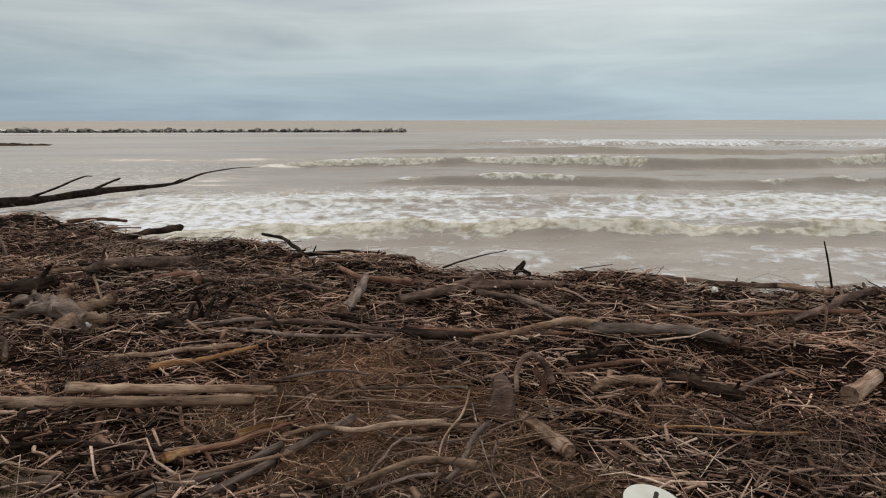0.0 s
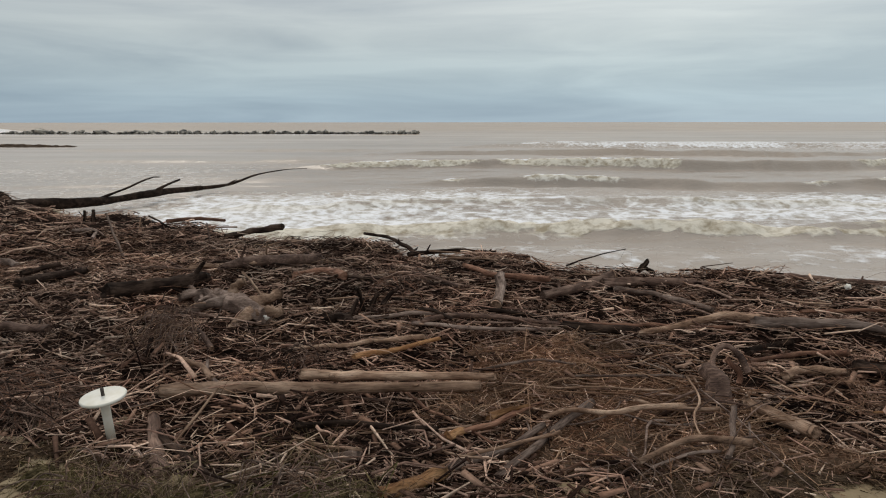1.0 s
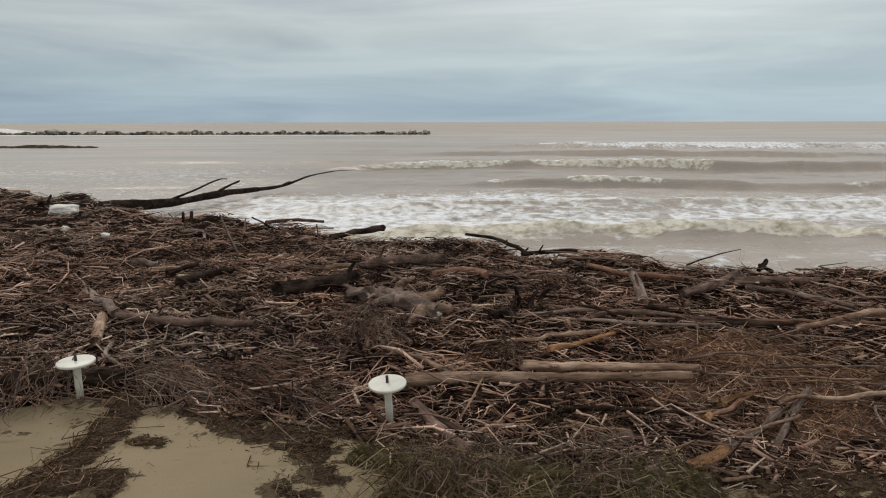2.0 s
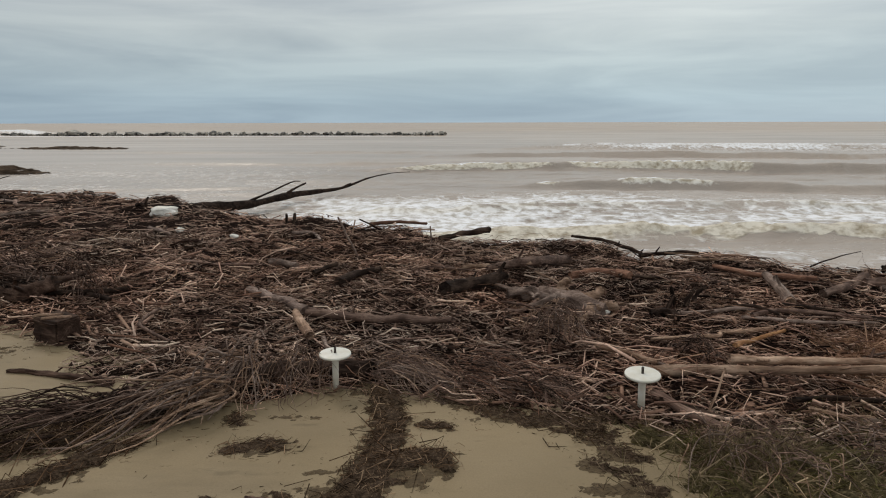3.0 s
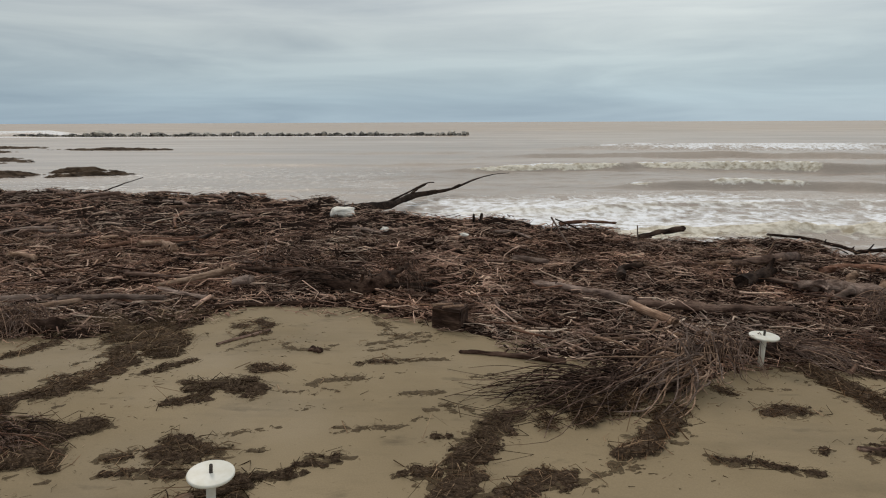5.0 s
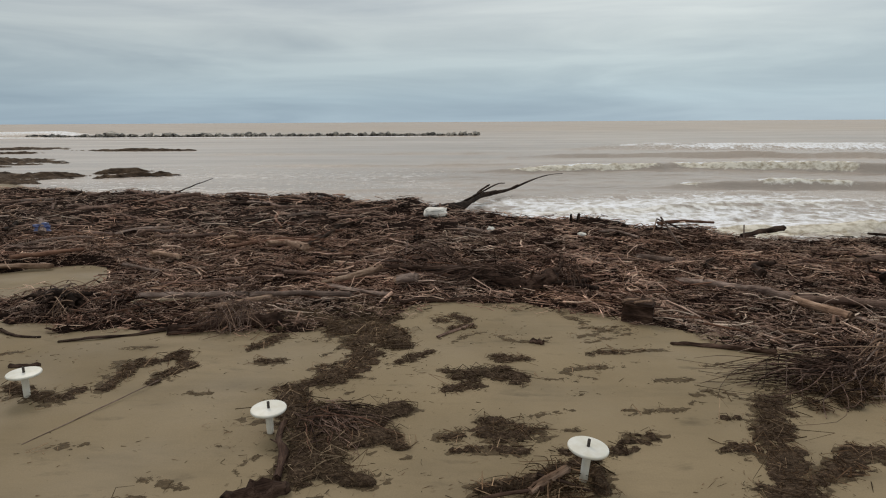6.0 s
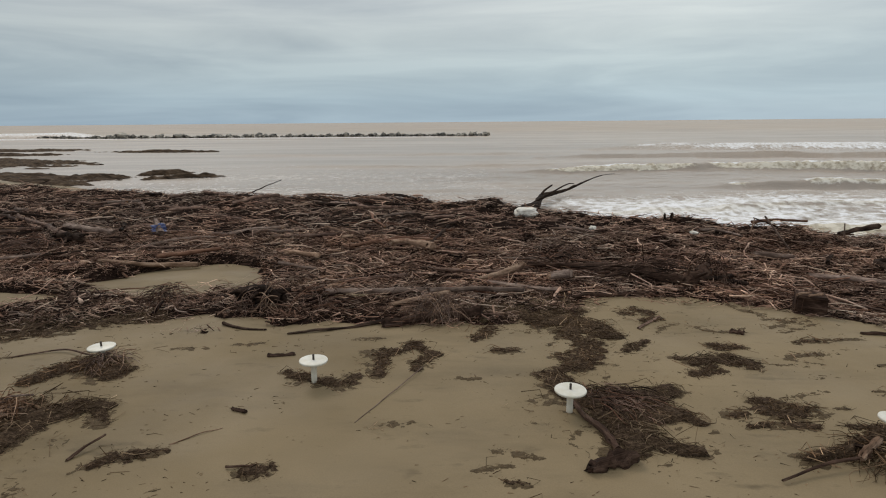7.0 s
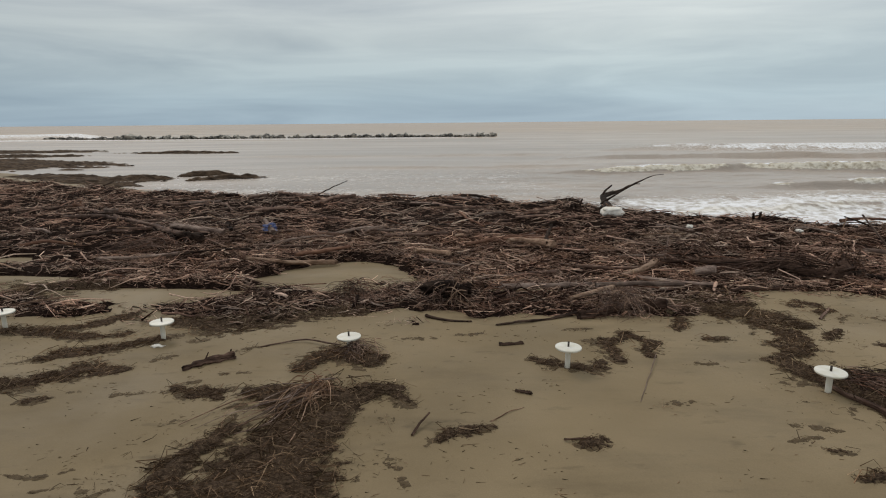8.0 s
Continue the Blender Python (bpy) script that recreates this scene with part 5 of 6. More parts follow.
tangle("brushwood", "fibrous dark roots hanging at the sand's edge", "brushwood", (-30.26, 7.34), 130, 1.0, 0.008, 265, 70, 0.8, WEED, None, 0.35)
tangle("brushwood", "grey shoots on the litter", "brushwood", (3.76, 5.18), 110, 1.6, 0.0048, 250, 60, 0.9, ROOT, None, 0.28)
tangle("brushwood", "fine reddish shoots on the litter", "brushwood", (2.45, 6.16), 90, 1.5, 0.0048, 260, 60, 0.9, REEDS, None, 0.25)
tangle("brushwood", "dark bush twigs among logs", "brushwood", (-38.57, 14.63), 70, 2.6, 0.014, 170, 40, 1.0, REEDS, None, 0.4)
tangle("brushwood", "black thin twigs in a hollow behind a trunk", "brushwood", (-5.17, 6.81), 110, 0.7, 0.008, 90, 120, 0.7, DARK, None, 0.35, 0.6)
tangle("brushwood", "fine dead shoots in the hollow", "brushwood", (-3.85, 9.66), 60, 0.9, 0.008, 90, 90, 0.6, REEDS, None, 0.5)


def gnarled(label, centre, size, material, lobes, arms=None):
    """A stump worn by water: a thick body with knobs."""
    base = new("root_stump")
    base.location = (centre[0], centre[1], top(*centre) + 0.07)
    tagged(base, label, "stump")
    body = curve_points([Vector((-0.5, 0.05, 0.12)) * size, Vector((0, 0, 0.2)) * size, Vector((0.55, -0.2, 0.12)) * size], 12)
    part("trunk", tube_mesh("trunk", [(body, [0.17 * size * (1 - 0.25 * abs(k - 5) / 6) for k in range(12)], 14, 0.45, dice.uniform(0, 9))], material), base)
    for k in range(lobes):
        a = 2 * math.pi * k / lobes + dice.uniform(-0.4, 0.4)
        at = body[dice.randint(2, 9)]
        way = Vector((math.cos(a), math.sin(a), dice.uniform(-0.1, 0.6))).normalized()
        line = curve_points([at, at + way * 0.22 * size, at + way * 0.42 * size + Vector((0, 0, -0.1 * size))], 8)
        part("root", tube_mesh("root", [(line, [dice.uniform(0.05, 0.1) * size * (1 - 0.09 * j) for j in range(8)], 9, 0.3, dice.uniform(0, 9))], arms or material), base)
    return base


stump = new("root_stump")
stump.location = (-6.65, 9.0, top(-6.65, 9.0))
tagged(stump, "pale water-worn gnarled stump with knobby arms", "stump")
for name, pts, r0, r1, mat in (
    ("trunk", [(-0.9, 0.75, 0.12), (-0.4, 0.35, 0.26), (0.0, 0.0, 0.24), (0.5, -0.25, 0.10)], 0.15, 0.17, GREY),
    ("root", [(0.1, 0.0, 0.24), (0.38, 0.15, 0.28), (0.62, 0.38, 0.36)], 0.13, 0.085, TAN),
    ("root", [(-0.2, 0.2, 0.25), (-0.5, -0.05, 0.30), (-0.95, -0.25, 0.16)], 0.11, 0.05, GREY),
    ("root", [(-0.25, 0.3, 0.3), (-0.2, 0.4, 0.48), (-0.05, 0.42, 0.58)], 0.10, 0.06, TAN),
    ("root", [(0.3, -0.1, 0.2), (0.2, -0.4, 0.16), (0.0, -0.6, 0.02)], 0.10, 0.06, TAN),
    ("root", [(-0.6, 0.5, 0.2), (-0.75, 0.25, 0.12), (-0.7, 0.0, 0.0)], 0.08, 0.04, GREY),
    ("root", [(0.4, -0.2, 0.2), (0.62, -0.3, 0.24), (0.78, -0.2, 0.18)], 0.10, 0.07, TAN),
):
    line = curve_points([Vector(p) for p in pts], 16)
    part(name, tube_mesh(name, [(line, [r0 + (r1 - r0) * k / 15 for k in range(16)], 14, 0.32, dice.uniform(0, 9))], mat), stump)
gnarled("grey gnarled stump on the pile", (-7.53, 9.53), 0.8, GREY, 5)
gnarled("dark broken stump among twigs", (-4.87, 8.96), 0.5, DARK, 7)
gnarled("dark stump tangled with brush", (-28.07, 7.2), 1.0, DARK, 8)
gnarled("dark rooted stump at the crest", (-22.1, 21.5), 0.42, DARK, 7)
gnarled("dark stump in far driftwood", (-37.87, 15.43), 1.0, DARK, 6)

# the sawn block of dark timber
block = new("timber_block")
block.matrix_world = pose(-15.92, 7.1, top(-15.92, 7.1) - 0.02, 0, 3, -22)
tagged(block, "heavy dark sawn timber block at the pile's edge", "timber")
bm = bmesh.new()
bmesh.ops.create_cube(bm, size=1, matrix=pose(0, 0, 0.18) @ Matrix.Diagonal((0.60, 0.46, 0.50, 1)))
bmesh.ops.bevel(bm, geom=bm.edges[:], offset=0.03, segments=2, affect="EDGES")
bmesh.ops.subdivide_edges(bm, edges=bm.edges[:], cuts=5, use_grid_fill=True)
for v in bm.verts:
    v.co += 0.030 * noise.noise_vector(v.co * 6) + Vector((0, 0.012 * math.sin(v.co.z * 60), 0.0))
me = bpy.data.meshes.new("beam")
bm.to_mesh(me)
bm.free()
me.materials.append(TIMBER)
part("beam", me, block)
for k in range(2):
    x0 = -0.30 + 0.22 * k
    part("split_strip", tube_mesh("split_strip", [(curve_points([(x0, -0.2, 0.43), (x0 + 0.15, -0.05, 0.44), (x0 + 0.3, 0.1, 0.43)], 7), [0.03] * 7, 6, 0.25, k * 3.0)], TAN), block, "pale split strip of wood")

# ---- beach tables ----
def lathe(name, profile, material, sides=32):
    V = [(r * math.cos(2 * math.pi * s / sides), r * math.sin(2 * math.pi * s / sides), z) for r, z in profile for s in range(sides)]
    Q = [(k * sides + s, k * sides + (s + 1) % sides, (k + 1) * sides + (s + 1) % sides, (k + 1) * sides + s) for k in range(len(profile) - 1) for s in range(sides)]
    return mesh_from(name, np.array(V), [np.array(Q)], material, True)


TOP_ME = lathe("tabletop", [(0.02, -0.035), (0.20, -0.034), (0.216, -0.036), (0.224, -0.028), (0.226, -0.012), (0.222, -0.003), (0.212, 0.0), (0.02, 0.001)], WHITE, 48)
POST_ME = lathe("post", [(0.062, -0.036), (0.055, -0.05), (0.047, -0.08), (0.045, -0.3), (0.046, -0.62), (0.02, -0.62)], WHITE, 24)
PIN_ME = lathe("pin", [(0.013, -0.05), (0.017, -0.05), (0.0175, 0.082), (0.016, 0.086), (0.011, 0.086), (0.011, 0.03)], METAL, 14)


def beach_table(x, y, z, lean_x, lean_y, label):
    base = new("beach_table")
    base.matrix_world = pose(x, y, z, lean_x, lean_y, 0)
    tagged(base, label, "table", "row of beach tables")
    part("tabletop", TOP_ME, base, "round white plastic top")
    part("post", POST_ME, base)
    part("pin", PIN_ME, base, "rusty metal umbrella tube")


beach_table(-6.63, 4.76, 0.375, 2, -2, "small round white beach table standing among driftwood")
beach_table(-10.76, 5.45, 0.345, 0, 1, "small round white beach table at the driftwood's edge")
beach_table(-18.17, 1.34, 0.42, 0, 5, "small round white beach table on littered sand")
beach_table(-22.03, 2.31, 0.345, 1, 0, "small round white beach table sunk in brown litter")
beach_table(-25.91, 3.24, 0.39, 0, 1, "small round white beach table on bare wet sand")
beach_table(-29.84, 4.07, 0.28, 0, -1, "small round white beach table sunk in a twig heap")
beach_table(-33.65, 4.66, 0.37, 0, 0, "small round white beach table on wet sand")
beach_table(-37.37, 5.35, 0.36, 1, 0, "small round white beach table on littered sand")
beach_table(1.31, 3.33, 0.41, 2, 6, "small round white beach table in front of driftwood")

# ---- flotsam ----
def lump(name, label, category, at, size, material, seed, cuts=3, jag=0.18, square=1.0):
    bm = bmesh.new()
    bmesh.ops.create_icosphere(bm, subdivisions=cuts, radius=1)
    for v in bm.verts:
        v.co = Vector([math.copysign(abs(c) ** square, c) for c in v.co])
        v.co *= 1 + jag * noise.noise(v.co * 1.8 + Vector((seed, 0, 0))) * 2 + jag * 0.5 * noise.noise(v.co * 5 + Vector((seed, 3, 0)))
        v.co = Vector((v.co.x * size[0], v.co.y * size[1], v.co.z * size[2]))
    me = bpy.data.meshes.new(name)
    bm.to_mesh(me)
    bm.free()
    me.materials.append(material)
    ob = new(name, me)
    ob.location = (at[0], at[1], top(at[0], at[1]) + size[2] * 0.5 + (0.16 if bank(at[0], at[1]) > 0.2 else 0.0))
    return tagged(ob, label, category)


lump("polystyrene_block", "large dirty white polystyrene block on the crest", "polystyrene", (-20.62, 20.45), (0.48, 0.32, 0.20), FOAMBLOCK, 2.0, 4, 0.12, 0.6).location.z = 0.10
lump("polystyrene_piece", "small white polystyrene piece in driftwood", "polystyrene", (-18.42, 17.07), (0.13, 0.10, 0.09), FOAMBLOCK, 5.0, 2, 0.3)
lump("polystyrene_piece", "small white polystyrene piece in driftwood", "polystyrene", (-15.58, 14.50), (0.12, 0.08, 0.06), FOAMBLOCK, 7.0, 2, 0.3)
lump("polystyrene_piece", "small white polystyrene crumb among logs", "polystyrene", (-6.09, 8.67), (0.05, 0.05, 0.05), FOAMBLOCK, 8.0, 2, 0.3)
lump("polystyrene_piece", "small white polystyrene crumb on the crest", "polystyrene", (4.87, 10.10), (0.06, 0.06, 0.06), FOAMBLOCK, 9.0, 2, 0.3)
lump("polystyrene_piece", "small white polystyrene piece on the sand", "polystyrene", (-33.57, 4.25), (0.12, 0.05, 0.03), FOAMBLOCK, 4.0, 2, 0.3)
lump("plastic_bag", "crumpled blue plastic bag caught on a log", "bag", (-35.27, 16.73), (0.30, 0.24, 0.16), BLUE, 3.0, 3, 0.5)

# ---- the breakwater ----
weir_ob = new("breakwater")
weir_ob.location = (-125, 205, SEA)
tagged(weir_ob, "long low breakwater of dark wet boulders in the sea", "breakwater", kind="structure")
ROCKS = []
for k in range(9):
    bm = bmesh.new()
    bmesh.ops.create_icosphere(bm, subdivisions=1, radius=1)
    for v in bm.verts:
        v.co += 0.60 * noise.noise_vector(v.co * 1.3 + Vector((k * 4.0, 0, 0)))
        v.co.z *= 0.75
    me = bpy.data.meshes.new("boulder")
    bm.to_mesh(me)
    bm.free()
    me.materials.append(ROCK)
    ROCKS.append(me)
for k in range(290):
    x = -174 + 160 * k / 289 + dice.uniform(-0.9, 0.9)
    heap = 1.0 + 0.75 * math.exp(-(((x + 142) / 1.8) ** 2))
    if noise.noise(Vector((x * 0.12, 0, 5))) < -0.52:
        continue
    s = dice.triangular(0.45, 1.6, 0.85) * heap
    ob = part("boulder", ROCKS[k % 9], weir_ob)
    ob.matrix_basis = pose(x + 125, dice.uniform(-1.6, 1.6), dice.uniform(-0.15, 0.45) * s, dice.uniform(0, 30), dice.uniform(0, 30), dice.uniform(0, 360)) @ Matrix.Diagonal((s * 1.25, s, s * 0.9, 1))

# ---- litter washed onto the sand ----
drift(MATTED, (((-11.56, 3.60, 0.20), (-11.34, 3.69, 0.24), (-11.11, 3.69, 0.19)), ))
drift(MATTED, (((-11.91, 4.51, 0.09), (-11.76, 4.34, 0.12)), ))
drift(HEAPED, (((-13.88, 2.39, 0.14), (-13.55, 2.58, 0.20), (-13.32, 2.88, 0.24), (-13.12, 3.05, 0.24), (-12.96, 3.45, 0.26), (-12.77, 3.68, 0.18)),))
drift(MATTED, (((-15.45, 2.84, 0.13), (-15.39, 3.13, 0.10)), ))
drift(HEAPED, (((-10.09, 5.28, 0.30), (-9.87, 4.69, 0.28), (-9.85, 3.98, 0.28), (-9.86, 3.51, 0.36), (-9.88, 2.98, 0.40), (-10.05, 2.66, 0.34), (-10.18, 2.46, 0.30)), ((-9.60, 3.38, 0.32), (-9.26, 3.53, 0.22), (-9.13, 3.20, 0.10))))
drift(MATTED, (((-9.39, 4.34, 0.13), (-9.12, 4.26, 0.08)),))
drift(MATTED, (((-9.20, 5.20, 0.20), (-8.72, 4.92, 0.28), (-8.22, 4.62, 0.28), (-7.68, 4.50, 0.28), (-7.38, 4.10, 0.26), (-7.26, 3.75, 0.20), (-7.04, 3.50, 0.18)),))
drift(SMEAR, (((-7.76, 2.82, 0.14), (-7.45, 2.88, 0.17)), ))
drift(MATTED, (((-11.52, 2.49, 0.06), (-11.45, 2.58, 0.07)), ))
drift(MATTED, (((-10.93, 2.54, 0.12), (-10.71, 2.56, 0.15)), ))
drift(MATTED, (((-20.60, 4.63, 0.11), (-20.36, 4.84, 0.14), (-20.10, 5.12, 0.10)), ))
drift(MATTED, (((-19.81, 3.54, 0.09), (-19.58, 3.74, 0.10), (-19.34, 3.91, 0.08)), ((-19.81, 4.29, 0.09), (-19.34, 4.21, 0.12), (-18.90, 4.03, 0.15), (-18.68, 3.87, 0.14)), ))
drift(MATTED, (((-20.02, 6.94, 0.15), (-19.82, 7.01, 0.17)), ))
drift(SMEAR, (((-19.95, 5.84, 0.06), (-19.74, 6.24, 0.08), (-19.30, 6.58, 0.09)), ))
drift(MATTED, (((-18.92, 4.70, 0.08), (-18.76, 4.80, 0.11), (-18.57, 4.87, 0.07)), ))
drift(SMEAR, (((-18.89, 5.96, 0.13), (-18.54, 5.63, 0.09), (-18.00, 5.71, 0.15), (-17.90, 5.93, 0.09)), ((-17.42, 5.94, 0.16), (-17.08, 6.10, 0.16), (-16.71, 6.57, 0.12), (-16.12, 6.68, 0.12)), ((-17.46, 7.52, 0.12), (-17.15, 7.03, 0.09), (-17.12, 6.55, 0.07)), ))
drift(SMEAR, (((-17.38, 5.05, 0.08), (-17.07, 5.18, 0.10), (-16.20, 5.31, 0.10), (-15.86, 5.41, 0.07)), ))
drift(MATTED, (((-17.33, 5.05, 0.06), (-17.05, 5.14, 0.07), (-16.77, 5.09, 0.06)), ))
drift(SMEAR, (((-17.96, 4.22, 0.07), (-17.68, 4.32, 0.06), (-17.33, 4.48, 0.06)), ((-18.24, 3.99, 0.06), (-17.78, 3.93, 0.07)), ))
drift(SMEAR, (((-18.00, 3.46, 0.06), (-17.78, 3.46, 0.07)), ))
drift(SMEAR, (((-17.30, 2.84, 0.05), (-17.10, 2.92, 0.07)), ))
drift(SMEAR, (((-16.32, 3.17, 0.05), (-16.17, 3.39, 0.06), (-15.95, 3.63, 0.07), (-15.78, 3.40, 0.06)), ))
drift(MATTED, (((-15.85, 1.89, 0.15), (-15.81, 2.17, 0.17), (-15.69, 2.38, 0.17), (-15.57, 2.66, 0.11), (-15.36, 2.91, 0.11), (-15.21, 3.27, 0.07)), ((-16.06, 2.78, 0.07), (-15.86, 2.78, 0.05)), ))
drift(MATTED, (((-16.38, 1.97, 0.06), (-16.20, 2.07, 0.09), (-15.95, 2.02, 0.07)), ))
drift(MATTED, (((-14.99, 1.99, 0.06), (-14.77, 2.04, 0.08)), ))
drift(MATTED, (((-17.57, 2.14, 0.05), (-17.42, 2.20, 0.08), (-17.24, 2.15, 0.05)), ))
drift(SMEAR, (((-18.19, 2.42, 0.06), (-18.04, 2.45, 0.08)), ))
drift(MATTED, (((-19.28, 2.66, 0.09), (-19.03, 2.60, 0.13), (-18.76, 2.50, 0.10)), ))
drift(MATTED, (((-18.33, 1.91, 0.07), (-17.96, 1.89, 0.07), (-17.61, 1.99, 0.06)), ))
drift(MATTED, (((-12.78, 2.34, 0.10), (-12.43, 2.30, 0.08), (-12.04, 2.16, 0.06), (-11.78, 2.08, 0.07)), ))
drift(HEAPED, (((-22.08, 3.29, 0.28), (-21.64, 2.71, 0.52), (-21.29, 2.00, 0.60), (-21.24, 1.51, 0.42)), ((-21.35, 2.88, 0.40), (-20.75, 2.65, 0.30), (-20.40, 2.97, 0.18)), ((-20.92, 2.15, 0.36), (-20.47, 2.22, 0.27), (-20.31, 2.02, 0.16)), ((-20.93, 1.30, 0.18), (-20.61, 1.26, 0.12))))
drift(MATTED, (((-22.24, 3.56, 0.12), (-21.80, 3.86, 0.15), (-21.33, 4.18, 0.25)), ((-21.23, 4.65, 0.34), (-21.20, 5.78, 0.46), (-21.51, 7.12, 0.55)), ))
drift(MATTED, (((-19.32, 2.38, 0.12), (-18.96, 2.31, 0.24), (-18.59, 2.39, 0.19)), ((-19.68, 1.91, 0.07), (-19.26, 1.98, 0.09), (-18.78, 1.92, 0.08)), ))
drift(MATTED, (((-19.75, 2.24, 0.09), (-19.57, 2.28, 0.09)), ))
drift(MATTED, (((-19.61, 4.00, 0.12), (-19.25, 4.22, 0.15), (-18.88, 4.33, 0.16), (-18.60, 4.00, 0.12)), ((-19.61, 3.60, 0.08), (-19.27, 3.70, 0.12)), ))
drift(MATTED, (((-18.94, 4.89, 0.09), (-18.71, 4.81, 0.12), (-18.43, 4.76, 0.08)), ))
drift(MATTED, (((-19.62, 7.16, 0.16), (-19.45, 6.93, 0.16)), ))
drift(HEAPED, (((-19.36, 1.13, 0.09), (-18.92, 1.22, 0.14), (-18.59, 1.40, 0.13), (-18.29, 1.62, 0.13), (-18.07, 1.74, 0.17)), ((-18.02, 1.51, 0.12), (-18.05, 1.15, 0.12)), ))
drift(MATTED, (((-17.81, 1.87, 0.05), (-17.43, 2.00, 0.07)), ))
drift(MATTED, (((-14.99, 3.51, 0.21), (-15.33, 2.79, 0.20), (-15.56, 2.22, 0.16), (-15.78, 1.61, 0.29), (-16.02, 1.18, 0.30)), ((-15.59, 1.39, 0.17), (-15.07, 1.73, 0.18), (-14.59, 1.97, 0.19)), ((-16.17, 2.02, 0.08), (-15.90, 2.02, 0.07)), ))
drift(SMEAR, (((-16.93, 5.26, 0.10), (-16.54, 5.24, 0.10), (-15.91, 5.35, 0.10)), ((-17.16, 6.54, 0.13), (-16.65, 6.38, 0.17), (-16.30, 6.48, 0.13)), ((-17.37, 7.28, 0.13), (-16.97, 6.92, 0.12)), ))
drift(SMEAR, (((-17.50, 4.46, 0.07), (-16.94, 4.48, 0.07)), ((-17.91, 4.22, 0.07), (-17.50, 4.01, 0.07)), ))
drift(SMEAR, (((-17.26, 3.01, 0.08), (-17.05, 2.93, 0.09)), ))
drift(SMEAR, (((-16.15, 3.47, 0.07), (-15.82, 3.68, 0.08), (-15.57, 3.49, 0.06)), ))
drift(MATTED, (((-17.45, 2.33, 0.05), (-17.18, 2.27, 0.09)), ))
drift(MATTED, (((-26.42, 3.58, 0.12), (-25.86, 3.29, 0.13), (-25.38, 3.21, 0.15), (-25.23, 3.50, 0.09)), ))
drift(MATTED, (((-24.93, 3.50, 0.10), (-24.94, 3.91, 0.14), (-24.98, 4.46, 0.19), (-24.56, 4.59, 0.11), (-24.41, 4.98, 0.13), (-24.07, 4.37, 0.15), (-24.28, 4.03, 0.17), (-24.34, 3.71, 0.08)), ))
drift(MATTED, (((-23.32, 5.15, 0.11), (-23.14, 5.51, 0.17), (-22.95, 5.93, 0.13)), ((-22.94, 4.62, 0.09), (-22.56, 4.62, 0.09)), ))
drift(HEAPED, (((-31.16, 2.29, 0.16), (-30.81, 2.20, 0.36), (-30.35, 2.06, 0.55), (-29.78, 2.06, 0.56), (-29.25, 2.32, 0.33), (-28.74, 2.41, 0.13)), ((-29.88, 1.51, 0.76), (-30.02, 0.82, 0.70), (-30.13, 0.23, 0.98), (-30.20, -0.38, 1.35)), ((-31.40, -0.16, 0.32), (-31.27, 0.54, 0.23), (-31.01, 1.09, 0.19)),))
drift(HEAPED, (((-30.54, 3.13, 0.15), (-30.29, 3.75, 0.29), (-29.79, 3.89, 0.43), (-29.32, 3.52, 0.34)), ))
drift(MATTED, (((-34.91, 2.74, 0.16), (-34.46, 3.08, 0.21), (-34.21, 3.32, 0.21), (-33.72, 3.26, 0.09)), ((-35.25, 2.42, 0.14), (-34.84, 2.63, 0.12)), ))
drift(MATTED, (((-36.70, 5.26, 0.16), (-35.72, 5.43, 0.21), (-35.25, 6.12, 0.25)), ))
drift(SMEAR, (((-34.01, 4.70, 0.26), (-32.65, 5.31, 0.49), (-31.04, 6.01, 0.53), (-30.21, 6.35, 0.35)), ))
drift(MATTED, (((-35.35, 3.96, 0.12), (-34.44, 4.25, 0.14), (-33.78, 4.69, 0.15)), ))
drift(MATTED, (((-28.06, 0.93, 0.11), (-27.98, 1.00, 0.13), (-27.67, 1.16, 0.13), (-27.35, 1.24, 0.08)), ))
drift(MATTED, (((-26.16, 0.75, 0.08), (-25.93, 0.78, 0.15)), ))
drift(MATTED, (((-23.05, 0.60, 0.05), (-22.89, 0.58, 0.07)), ))
drift(MATTED, (((-23.05, -0.04, 0.08), (-22.75, 0.06, 0.10)), ))
drift(MATTED, (((-28.79, 2.19, 0.12), (-28.51, 1.90, 0.09)), ))
drift(MATTED, (((-32.36, 2.38, 0.11), (-31.90, 2.17, 0.12), (-31.52, 2.35, 0.11)), ))
drift(SMEAR, (((-28.77, 0.46, 0.13), (-28.60, 0.21, 0.15), (-28.44, -0.14, 0.08)), ))
drift(SMEAR, (((-19.72, 5.58, 0.07), (-19.53, 5.91, 0.11), (-19.06, 6.27, 0.08)),))
drift(MATTED, (((-19.67, 6.41, 0.17), (-19.44, 6.53, 0.15)),))
drift(SMEAR, (((-17.25, 5.63, 0.10), (-16.90, 5.85, 0.15), (-16.29, 6.24, 0.09)),))
drift(SMEAR, (((-17.35, 7.16, 0.04), (-17.03, 6.76, 0.04), (-16.88, 6.48, 0.03)),))
drift(MATTED, (((-35.33, 2.58, 0.30), (-34.94, 2.72, 0.34), (-34.59, 2.94, 0.29), (-34.38, 3.19, 0.31), (-33.99, 3.09, 0.18), (-33.62, 3.17, 0.13)),))
drift(MATTED, (((-35.46, 3.73, 0.12), (-34.96, 3.90, 0.17), (-34.40, 4.14, 0.21), (-33.92, 4.56, 0.22), (-33.75, 4.66, 0.14)),))
drift(SMEAR, (((-35.88, 3.47, 0.09), (-35.37, 3.51, 0.10)),))
